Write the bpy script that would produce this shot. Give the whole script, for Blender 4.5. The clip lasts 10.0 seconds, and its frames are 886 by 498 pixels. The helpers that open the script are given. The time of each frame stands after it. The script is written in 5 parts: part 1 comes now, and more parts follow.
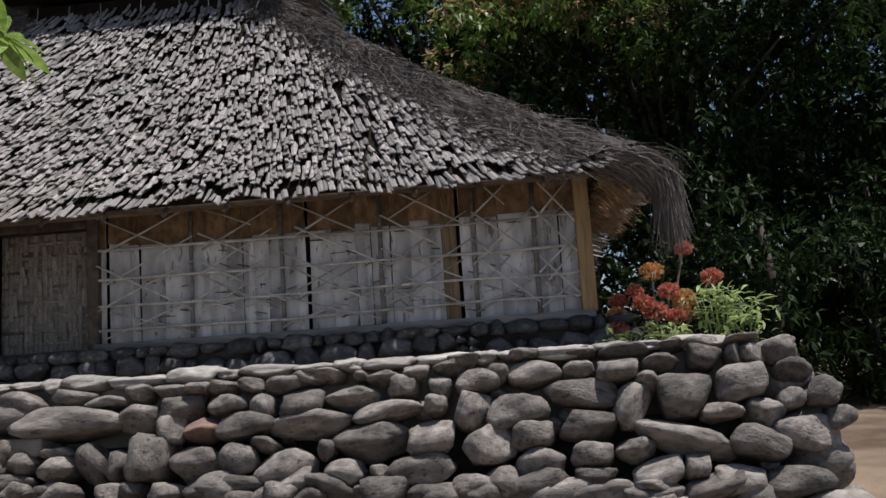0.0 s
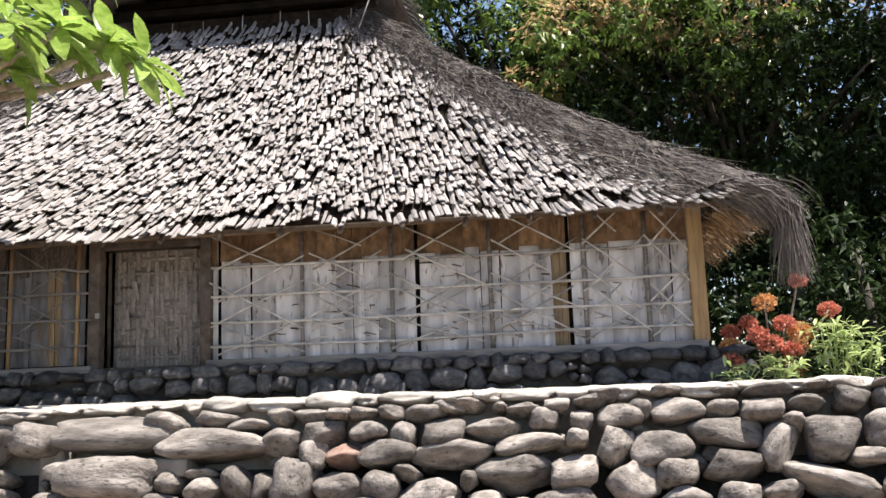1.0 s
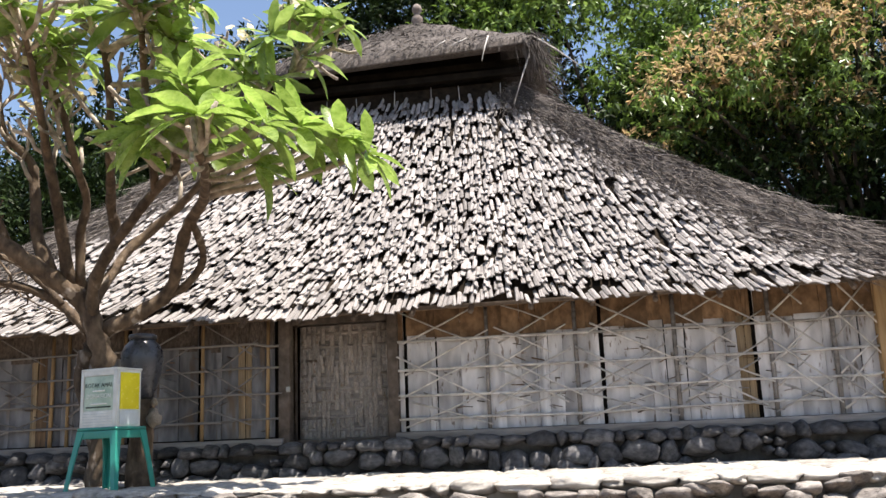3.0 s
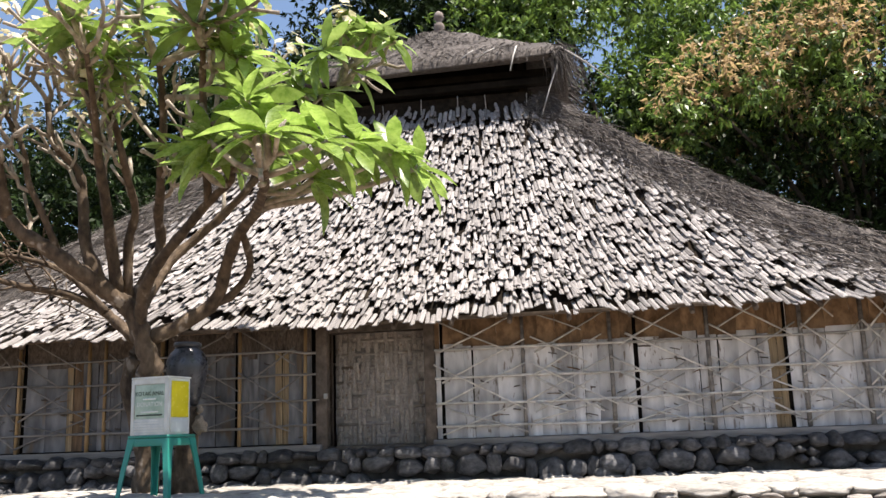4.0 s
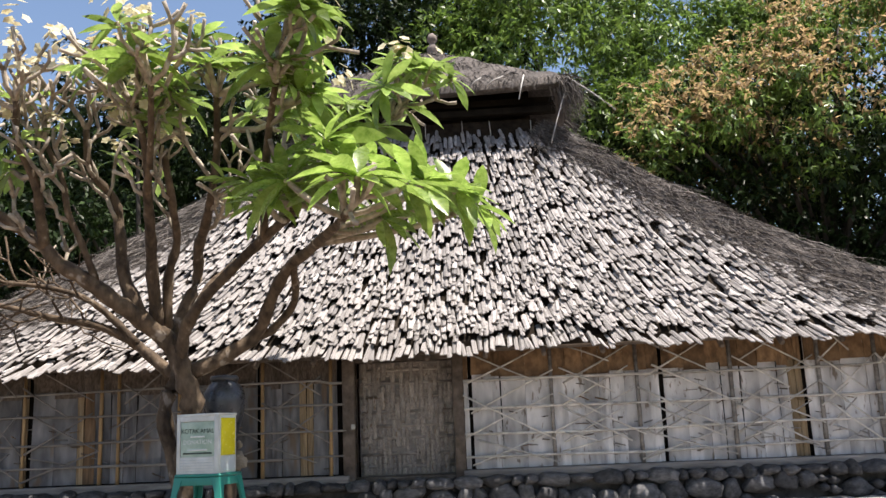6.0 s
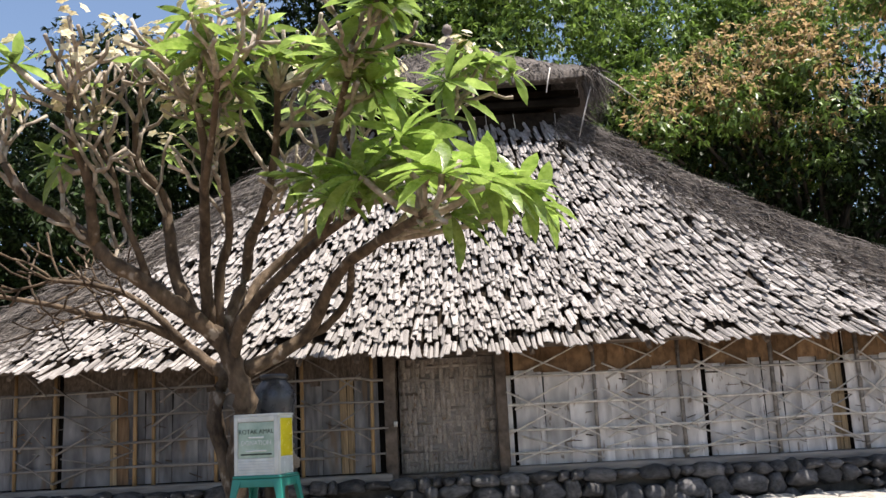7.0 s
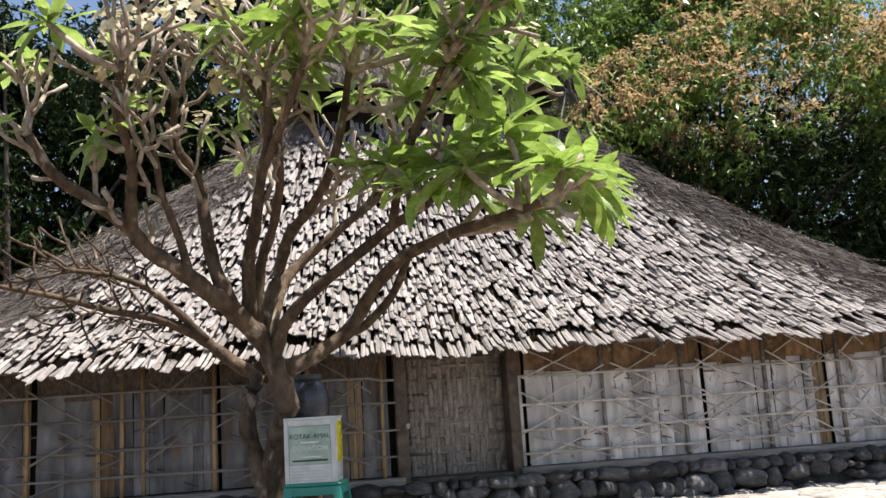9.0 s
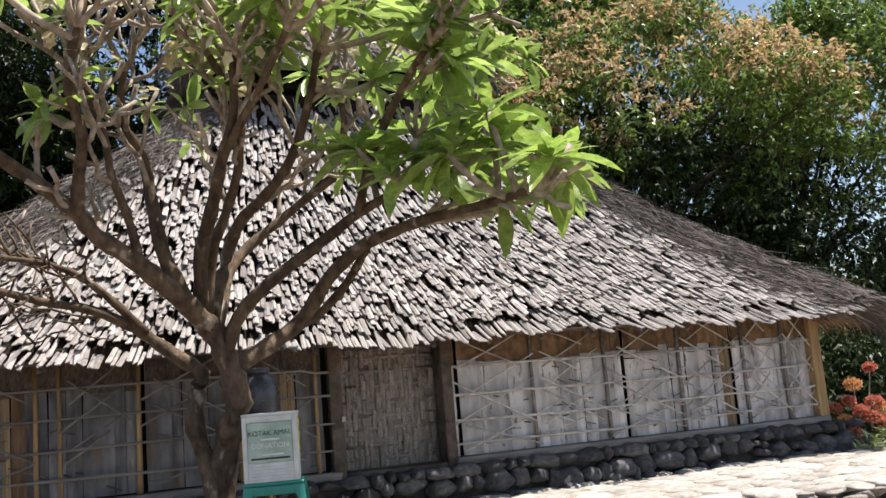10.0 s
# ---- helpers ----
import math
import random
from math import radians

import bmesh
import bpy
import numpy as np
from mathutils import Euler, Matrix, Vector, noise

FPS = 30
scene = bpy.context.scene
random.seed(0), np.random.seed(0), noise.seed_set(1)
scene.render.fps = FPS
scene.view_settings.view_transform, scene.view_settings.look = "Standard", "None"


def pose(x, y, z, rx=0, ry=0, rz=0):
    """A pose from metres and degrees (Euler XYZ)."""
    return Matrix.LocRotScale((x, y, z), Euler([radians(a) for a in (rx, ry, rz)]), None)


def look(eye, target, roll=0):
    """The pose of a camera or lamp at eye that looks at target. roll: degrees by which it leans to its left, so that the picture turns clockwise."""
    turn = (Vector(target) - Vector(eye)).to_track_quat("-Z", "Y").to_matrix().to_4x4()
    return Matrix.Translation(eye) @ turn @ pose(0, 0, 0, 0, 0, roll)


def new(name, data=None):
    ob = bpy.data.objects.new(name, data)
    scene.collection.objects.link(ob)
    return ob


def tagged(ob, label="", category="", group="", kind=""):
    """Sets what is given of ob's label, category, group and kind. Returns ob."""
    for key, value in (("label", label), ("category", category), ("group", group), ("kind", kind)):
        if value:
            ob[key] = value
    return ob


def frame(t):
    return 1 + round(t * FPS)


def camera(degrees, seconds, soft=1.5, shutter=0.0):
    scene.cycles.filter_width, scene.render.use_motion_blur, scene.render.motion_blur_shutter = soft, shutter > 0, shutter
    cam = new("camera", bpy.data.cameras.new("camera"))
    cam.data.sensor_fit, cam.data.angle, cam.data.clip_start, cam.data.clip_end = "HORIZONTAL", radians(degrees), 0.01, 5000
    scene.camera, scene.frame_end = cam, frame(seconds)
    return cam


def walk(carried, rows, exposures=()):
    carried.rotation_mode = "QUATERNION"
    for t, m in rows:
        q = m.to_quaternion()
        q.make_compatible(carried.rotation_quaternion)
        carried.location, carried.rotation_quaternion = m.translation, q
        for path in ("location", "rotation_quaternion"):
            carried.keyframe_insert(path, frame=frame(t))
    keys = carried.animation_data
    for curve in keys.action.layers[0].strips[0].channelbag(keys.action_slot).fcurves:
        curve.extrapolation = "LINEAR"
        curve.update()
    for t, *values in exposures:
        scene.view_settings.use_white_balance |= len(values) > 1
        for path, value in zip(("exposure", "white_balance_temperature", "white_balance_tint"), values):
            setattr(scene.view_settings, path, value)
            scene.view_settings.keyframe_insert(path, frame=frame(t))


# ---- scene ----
cam = camera(52.3, 10.0, 1.5)
PATH = [
    (0, (0.963, 0.164, 1.445), (0.817, 2.138, 1.728), -3.8),
    (0.5, (0.618, 0.122, 1.534), (0.482, 2.098, 1.814), -3.7),
    (1, (0.27, 0.027, 1.639), (0.038, 1.989, 1.944), -2.1),
    (1.5, (-0.084, -0.113, 1.751), (-0.304, 1.851, 2.06), -4.2),
    (2, (-0.4, -0.255, 1.825), (-0.704, 1.69, 2.175), -2.7),
    (2.5, (-0.748, -0.382, 1.885), (-1.028, 1.562, 2.265), -4.7),
    (3, (-1.067, -0.509, 1.943), (-1.4, 1.42, 2.352), -2.3),
    (4.5, (-1.858, -0.871, 2.171), (-2.135, 1.069, 2.569), -2.6),
    (5, (-2.177, -0.914, 2.274), (-2.402, 1.028, 2.696), -3.6),
    (6.5, (-3.267, -1.07, 2.487), (-3.334, 0.892, 2.869), -2.1),
    (7, (-3.75, -0.998, 2.553), (-3.778, 0.967, 2.924), -2.9),
    (7.5, (-4.177, -0.954, 2.603), (-4.134, 1.01, 2.979), -3.1),
    (8, (-4.693, -0.905, 2.647), (-4.507, 1.053, 3.006), -3.9),
    (8.5, (-5.233, -0.765, 2.624), (-4.936, 1.178, 2.989), -3.9),
    (9, (-5.796, -0.579, 2.68), (-5.438, 1.357, 3.029), -3.6),
    (9.5, (-6.284, -0.443, 2.73), (-5.705, 1.442, 3.063), -4.5),
    (10, (-6.775, -0.169, 2.773), (-6.071, 1.679, 3.074), -4.8),
]

EXPOSURES = [(0.0, -0.14, 6250, 12), (0.2, 0.2, 6300, 12), (0.5, 0.92, 6400, 12), (0.9, 1.22, 6650, 12), (1.2, 1.28, 6650, 12), (3.0, 1.22, 6650, 12), (4.5, 1.09, 6650, 12), (5.0, 1.06, 6650, 12), (6.5, 1.05, 6650, 12), (7.5, 1.02, 6650, 12), (10.0, 0.94, 6650, 12)]
walk(cam, [(t, look(eye, target, roll)) for t, eye, target, roll in PATH], EXPOSURES)

# ---- world and sun ----
SUN = Vector((0.30, -0.14, 0.945)).normalized()
world = bpy.data.worlds.new("world")
scene.world = world
world.use_nodes = True
wn = world.node_tree.nodes
sky = wn.new("ShaderNodeTexSky")
sky.sky_type = "NISHITA"
sky.sun_disc = False
sky.sun_elevation = math.asin(SUN.z)
sky.sun_rotation = math.atan2(SUN.x, SUN.y)
world.node_tree.links.new(sky.outputs[0], wn["Background"].inputs[0])
wn["Background"].inputs[1].default_value = 0.092
sun = new("sun", bpy.data.lights.new("sun", "SUN"))
sun.data.energy = 5.0
sun.data.angle = radians(0.53)
sun.data.color = (1.0, 0.95, 0.87)
sun.matrix_world = look(SUN * 50, (0, 0, 0))


# ---- materials ----
def surface(name, dark, light, scale=6.0, stretch=(1, 1, 1), rough=0.85, bump=0.3, fine=60.0, vary=0.25,
            patch=0.35, patch_scale=1.2, spot=None, spot_size=9.0, island=False, leaf=0.0, metal=0.0, gloss=0.3, spot_at=0.62):
    m = bpy.data.materials.new(name)
    m.use_nodes = True
    nt = m.node_tree
    n, link = nt.nodes, nt.links.new
    bs = n["Principled BSDF"]
    tc, info = n.new("ShaderNodeTexCoord"), n.new("ShaderNodeObjectInfo")
    geo = n.new("ShaderNodeNewGeometry")
    rnd = geo.outputs["Random Per Island"] if island else info.outputs["Random"]
    mul = n.new("ShaderNodeMath")
    mul.operation = "MULTIPLY"
    mul.inputs[1].default_value = 57.0
    link(rnd, mul.inputs[0])
    add = n.new("ShaderNodeVectorMath")
    add.operation = "ADD"
    link(tc.outputs["Object"], add.inputs[0])
    link(mul.outputs[0], add.inputs[1])
    mp = n.new("ShaderNodeMapping")
    mp.inputs["Scale"].default_value = stretch
    link(add.outputs[0], mp.inputs[0])

    def noise_at(sc, detail=5.0, rough_=0.6):
        t = n.new("ShaderNodeTexNoise")
        t.inputs["Scale"].default_value = sc
        t.inputs["Detail"].default_value = detail
        t.inputs["Roughness"].default_value = rough_
        link(mp.outputs[0], t.inputs["Vector"])
        return t.outputs["Fac"]

    def span(fac, a, b, lo, hi):
        r = n.new("ShaderNodeMapRange")
        link(fac, r.inputs["Value"])
        for k, v in zip(("From Min", "From Max", "To Min", "To Max"), (a, b, lo, hi)):
            r.inputs[k].default_value = v
        return r.outputs[0]

    mix = n.new("ShaderNodeMix")
    mix.data_type = "RGBA"
    mix.inputs[6].default_value = (*dark, 1)
    mix.inputs[7].default_value = (*light, 1)
    link(span(noise_at(scale), 0.32, 0.68, 0, 1), mix.inputs[0])
    col = mix.outputs[2]
    if spot:
        sm = n.new("ShaderNodeMix")
        sm.data_type = "RGBA"
        link(span(noise_at(spot_size, 3.0), spot_at, spot_at + 0.06, 0, 0.85), sm.inputs[0])
        link(col, sm.inputs[6])
        sm.inputs[7].default_value = (*spot, 1)
        col = sm.outputs[2]
    val = n.new("ShaderNodeMath")
    val.operation = "MULTIPLY"
    link(span(noise_at(patch_scale, 3.0), 0.3, 0.7, 1 - patch, 1 + patch * 0.4), val.inputs[0])
    link(span(rnd, 0, 1, 1 - vary, 1 + vary), val.inputs[1])
    hs = n.new("ShaderNodeHueSaturation")
    link(val.outputs[0], hs.inputs["Value"])
    link(col, hs.inputs["Color"])
    link(hs.outputs[0], bs.inputs["Base Color"])
    bs.inputs["Roughness"].default_value = rough
    bs.inputs["Metallic"].default_value = metal
    bs.inputs["Specular IOR Level"].default_value = gloss
    link(span(noise_at(fine * 0.5, 2.0), 0.3, 0.7, max(rough - 0.12, 0.05), min(rough + 0.12, 1)), bs.inputs["Roughness"])
    if bump:
        bp = n.new("ShaderNodeBump")
        bp.inputs["Strength"].default_value = bump
        bp.inputs["Distance"].default_value = 0.02
        link(noise_at(fine, 6.0, 0.65), bp.inputs["Height"])
        link(bp.outputs[0], bs.inputs["Normal"])
    if leaf:
        tr = n.new("ShaderNodeBsdfTranslucent")
        link(hs.outputs[0], tr.inputs[0])
        ms = n.new("ShaderNodeMixShader")
        ms.inputs[0].default_value = leaf
        link(bs.outputs[0], ms.inputs[1])
        link(tr.outputs[0], ms.inputs[2])
        link(ms.outputs[0], n["Material Output"].inputs[0])
    return m


M_SHINGLE = surface("weathered_bamboo_shingle", (0.225, 0.202, 0.193), (0.405, 0.377, 0.36), 14, (6, 1, 6), 0.8, 0.5, 30, 0.3, 0.3, 2.0, (0.10, 0.085, 0.075), 7, spot_at=0.66)
M_SHINGLES = surface("weathered_bamboo_shingles", (0.225, 0.202, 0.193), (0.405, 0.377, 0.36), 14, (1, 1, 1), 0.8, 0.4, 40, 0.35, 0.4, 0.8, (0.10, 0.085, 0.075), 3, island=True, spot_at=0.66)
# near black: shade between shingles and under the eave put into the colour
M_UNDER = surface("shade_dark_thatch", (0.012, 0.0095, 0.0075), (0.030, 0.023, 0.017), 12, rough=0.95, bump=0.6, gloss=0.05)
M_FIBRE = surface("grey_palm_fibre", (0.09, 0.077, 0.069), (0.25, 0.22, 0.2), 9, (1, 1, 1), 0.9, 0.4, 50, 0.45, 0.45, 0.9, island=True)
M_CAPFIBRE = surface("dark_palm_fibre", (0.05, 0.043, 0.038), (0.15, 0.13, 0.117), 9, (1, 1, 1), 0.9, 0.4, 50, 0.5, 0.45, 0.9, island=True)
M_STRAW = surface("brown_straw", (0.20, 0.12, 0.06), (0.38, 0.26, 0.15), 9, (1, 1, 1), 0.9, 0.3, 50, 0.4, 0.3, 0.9, island=True)
M_HIP = surface("matted_palm_fibre", (0.055, 0.047, 0.042), (0.16, 0.138, 0.125), 26, (1, 1, 1), 0.95, 0.9, 45, 0.1, 0.5, 1.2)
M_MAT = surface("grey_bamboo_sheet", (0.41, 0.395, 0.395), (0.64, 0.62, 0.615), 2.6, (0.5, 2.5, 1.0), 0.8, 0.25, 14, 0.12, 0.4, 1.3, (0.18, 0.14, 0.11), 7, spot_at=0.61)
# older grey sheets, with the tree's shade put into their tone
M_MATSHADED = surface("old_shaded_bamboo_sheet", (0.105, 0.102, 0.107), (0.235, 0.228, 0.231), 2.6, (0.5, 2.5, 1.0), 0.8, 0.25, 14, 0.2, 0.45, 1.3, (0.17, 0.12, 0.08), 1.4, spot_at=0.6)
# own brown of the sheets, lowered for shade under the eave
M_MATBROWN = surface("brown_bamboo_sheet", (0.12, 0.07, 0.036), (0.25, 0.155, 0.085), 4, (0.6, 3, 0.8), 0.75, 0.3, 26, 0.25, 0.35, 2.0)
M_MATGOLD = surface("golden_bamboo_sheet", (0.21, 0.145, 0.08), (0.35, 0.255, 0.15), 4, (0.8, 4, 0.8), 0.6, 0.3, 26, 0.2, 0.3, 2.0)
M_STICK = surface("split_bamboo_stick", (0.32, 0.298, 0.275), (0.58, 0.548, 0.51), 9, (1, 1, 1), 0.7, 0.3, 50, 0.3, 0.3, 2.0)
M_BEAM = surface("brown_eave_timber", (0.10, 0.06, 0.035), (0.22, 0.14, 0.08), 8, (0.4, 3, 3), 0.85, 0.4, 30, 0.1, 0.35, 2.0)
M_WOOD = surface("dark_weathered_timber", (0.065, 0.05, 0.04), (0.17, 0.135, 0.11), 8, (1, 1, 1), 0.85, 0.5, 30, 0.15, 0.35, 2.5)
M_SILL = surface("grey_weathered_timber", (0.15, 0.135, 0.125), (0.29, 0.265, 0.245), 8, (0.3, 3, 3), 0.85, 0.5, 25, 0.1, 0.3, 1.5)
M_POST = surface("brown_post", (0.28, 0.17, 0.08), (0.42, 0.29, 0.15), 7, (4, 4, 0.4), 0.75, 0.3, 25, 0.15, 0.3, 2)
M_WEAVE = surface("woven_bamboo_splint", (0.2, 0.172, 0.15), (0.38, 0.335, 0.3), 10, (0.8, 3, 0.9), 0.8, 0.3, 30, 0.16, 0.3, 2.0, (0.16, 0.1, 0.055), 1.5)
# near black: the shade of gaps and openings as a colour
M_GAP = surface("shade_dark_lath", (0.008, 0.007, 0.006), (0.02, 0.017, 0.014), 6, bump=0.2, gloss=0.05)
M_STONE = surface("river_stone", (0.14, 0.122, 0.108), (0.33, 0.297, 0.268), 4.5, (1, 1, 1), 0.88, 0.75, 13, 0.42, 0.45, 1.6, (0.085, 0.075, 0.066), 8, spot_at=0.6)
M_STONE_RED = surface("reddish_river_stone", (0.25, 0.15, 0.12), (0.36, 0.25, 0.2), 5, (1, 1, 1), 0.85, 0.5, 22, 0.1, 0.3, 1.6)
M_BASALT = surface("dark_river_stone", (0.038, 0.037, 0.039), (0.12, 0.116, 0.118), 5, (1, 1, 1), 0.8, 0.5, 22, 0.4, 0.35, 2)
M_MORTAR = surface("dirty_mortar", (0.035, 0.031, 0.028), (0.09, 0.08, 0.072), 9, (1, 1, 1), 0.95, 0.7, 30, 0, 0.45, 1.3)
M_DARKMORTAR = surface("dark_mortar", (0.04, 0.038, 0.037), (0.11, 0.105, 0.10), 9, (1, 1, 1), 0.95, 0.7, 30, 0, 0.45, 1.3)
M_PAVE = surface("pale_cement", (0.22, 0.195, 0.165), (0.37, 0.335, 0.29), 5, (1, 1, 1), 0.9, 0.5, 26, 0.0, 0.3, 1.1, (0.2, 0.18, 0.16), 4)
M_FLAG = surface("pale_flagstone", (0.31, 0.285, 0.255), (0.48, 0.445, 0.40), 6, (1, 1, 1), 0.85, 0.5, 26, 0.22, 0.3, 1.5)
M_SOIL = surface("dry_soil", (0.11, 0.072, 0.046), (0.25, 0.19, 0.135), 1.4, (1, 1, 1), 0.95, 0.6, 12, 0, 0.45, 0.25, (0.09, 0.10, 0.04), 0.8)
M_BARK = surface("grey_brown_bark", (0.055, 0.037, 0.024), (0.165, 0.117, 0.077), 12, (1, 1, 0.6), 0.85, 0.8, 35, 0.15, 0.35, 3.0, (0.3, 0.255, 0.21), 6)
M_TWIG = surface("grey_twig_bark", (0.2, 0.165, 0.13), (0.5, 0.43, 0.35), 12, (1, 1, 1), 0.85, 0.4, 40, 0.15, 0.3, 3.0)
M_LEAF = surface("broad_green_leaf", (0.17, 0.28, 0.045), (0.34, 0.46, 0.11), 6, (1, 1, 1), 0.3, 0.12, 30, 0.3, 0.2, 3, leaf=0.5, gloss=0.6)
M_LEAVES = surface("broad_green_leaves", (0.18, 0.285, 0.055), (0.37, 0.49, 0.14), 6, (1, 1, 1), 0.28, 0.12, 30, 0.45, 0.25, 3, island=True, leaf=0.48, gloss=0.6)
M_PETAL = surface("cream_petal", (0.66, 0.56, 0.33), (0.82, 0.78, 0.60), 14, (1, 1, 1), 0.6, 0.1, 40, 0.1, 0.15, 3, island=True, leaf=0.3)
M_RED = surface("coral_petal", (0.5, 0.13, 0.085), (0.7, 0.31, 0.22), 9, (1, 1, 1), 0.6, 0.1, 40, 0.3, 0.2, 3, island=True, leaf=0.4)
M_ORANGE = surface("orange_petal", (0.56, 0.25, 0.09), (0.72, 0.45, 0.22), 9, (1, 1, 1), 0.6, 0.1, 40, 0.3, 0.2, 3, island=True, leaf=0.3)
M_HERB = surface("yellow_green_leaf", (0.26, 0.36, 0.11), (0.46, 0.54, 0.25), 8, (1, 1, 1), 0.55, 0.1, 40, 0.3, 0.2, 3, island=True, leaf=0.35)
# dark green lowered to near black: canopy shade is put into the colour
M_WOODS = surface("dark_shaded_foliage", (0.008, 0.017, 0.005), (0.03, 0.052, 0.014), 1.5, (1, 1, 1), 0.45, 0.0, 30, 0.5, 0.35, 0.35, island=True, leaf=0.2, gloss=0.14)
M_GREEN = surface("fresh_green_foliage", (0.06, 0.12, 0.02), (0.21, 0.31, 0.065), 1.2, (1, 1, 1), 0.4, 0.0, 30, 0.5, 0.35, 0.3, island=True, leaf=0.4, gloss=0.5)
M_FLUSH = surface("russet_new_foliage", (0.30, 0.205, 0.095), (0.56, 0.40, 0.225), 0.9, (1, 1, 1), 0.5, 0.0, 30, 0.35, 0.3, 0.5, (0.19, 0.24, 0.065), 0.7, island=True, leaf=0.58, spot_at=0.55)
M_TRUNK = surface("dark_tree_bark", (0.04, 0.033, 0.027), (0.10, 0.085, 0.07), 4, (1, 1, 0.3), 0.9, 0.7, 12, 0.15, 0.3, 0.8)
M_TEAL = surface("teal_plastic", (0.02, 0.22, 0.17), (0.03, 0.27, 0.21), 3, (1, 1, 1), 0.4, 0.05, 60, 0.0, 0.15, 2, gloss=0.5)
M_BOX = surface("white_painted_board", (0.60, 0.61, 0.57), (0.72, 0.73, 0.69), 6, (1, 1, 1), 0.5, 0.06, 60, 0.0, 0.15, 3)
M_PANEL = surface("pale_green_sheet", (0.34, 0.46, 0.37), (0.46, 0.56, 0.47), 8, (1, 1, 1), 0.3, 0.05, 60, 0.0, 0.2, 4)
M_INK = surface("dark_green_ink", (0.045, 0.07, 0.055), (0.07, 0.10, 0.08), 8, bump=0, vary=0)
M_WHITE = surface("white_ink", (0.75, 0.78, 0.74), (0.8, 0.82, 0.78), 8, bump=0, vary=0)
M_YELLOW = surface("yellow_acrylic", (0.72, 0.60, 0.02), (0.82, 0.70, 0.03), 4, (1, 1, 1), 0.2, 0.0, 40, 0, 0.1, 3, gloss=0.6)
M_CLEAR = surface("scuffed_clear_plastic", (0.5, 0.55, 0.55), (0.62, 0.66, 0.66), 5, (1, 1, 1), 0.2, 0.0, 40, 0, 0.1, 3, gloss=0.6)
M_JAR = surface("dark_glazed_clay", (0.03, 0.031, 0.036), (0.068, 0.068, 0.074), 7, (1, 1, 1), 0.32, 0.12, 30, 0.0, 0.3, 3, gloss=0.5)
M_FINIAL = surface("grey_fired_clay", (0.16, 0.13, 0.115), (0.28, 0.235, 0.21), 9, (1, 1, 1), 0.85, 0.4, 30, 0.0, 0.3, 3)
M_BRASS = surface("worn_steel", (0.45, 0.43, 0.40), (0.6, 0.58, 0.54), 20, rough=0.4, metal=0.8, bump=0.1)
M_RAG = surface("tan_sacking", (0.28, 0.22, 0.16), (0.45, 0.38, 0.30), 12, rough=0.95, bump=0.6)


# ---- mesh helpers ----
class Batch:
    """Gathers vertices and faces for one mesh."""

    def __init__(self):
        self.v, self.f, self.n = [], [], 0

    def add(self, verts, faces, m=None):
        verts = np.asarray(verts, float).reshape(-1, 3)
        if m is not None:
            a = np.array(m)
            verts = verts @ a[:3, :3].T + a[:3, 3]
        self.v.append(verts)
        self.f.extend([tuple(i + self.n for i in f) for f in faces])
        self.n += len(verts)

    def mesh(self, name, material, smooth=True):
        me = bpy.data.meshes.new(name)
        me.from_pydata(np.concatenate(self.v).tolist(), [], self.f)
        me.materials.append(material)
        me.polygons.foreach_set("use_smooth", [smooth] * len(me.polygons))
        me.update()
        return me


def thing(name, label, category, at=(0, 0, 0), group="", kind=""):
    ob = new(name)
    ob.location = at
    ob.empty_display_size = 0.2
    return tagged(ob, label, category, group, kind)


def part(name, bm, material, parent=None, label="", smooth=True, m=None, kind=""):
    """Links a bmesh, a Batch or a mesh as one object under its thing, given in the thing's own axes."""
    if isinstance(bm, Batch):
        me = bm.mesh(name, material, smooth)
    elif isinstance(bm, bmesh.types.BMesh):
        me = bpy.data.meshes.new(name)
        bm.to_mesh(me)
        bm.free()
        me.materials.append(material)
        me.polygons.foreach_set("use_smooth", [smooth] * len(me.polygons))
    else:
        me = bm
    ob = new(name, me)
    ob.parent = parent
    if m is not None:
        ob.matrix_basis = m
    return tagged(ob, label, "", "", kind)


def box(bm, x0, x1, y0, y1, z0, z1, bevel=0.0, m=None):
    r = bmesh.ops.create_cube(bm, size=1.0)
    mm = Matrix.Translation(((x0 + x1) / 2, (y0 + y1) / 2, (z0 + z1) / 2)) @ Matrix.Diagonal((x1 - x0, y1 - y0, z1 - z0, 1))
    bmesh.ops.transform(bm, matrix=(m @ mm) if m is not None else mm, verts=r["verts"])
    if bevel:
        es = list({e for v in r["verts"] for e in v.link_edges})
        bmesh.ops.bevel(bm, geom=es, offset=bevel, segments=2, affect="EDGES", profile=0.6)
    return bm


def boxed(*a, **k):
    return box(bmesh.new(), *a, **k)


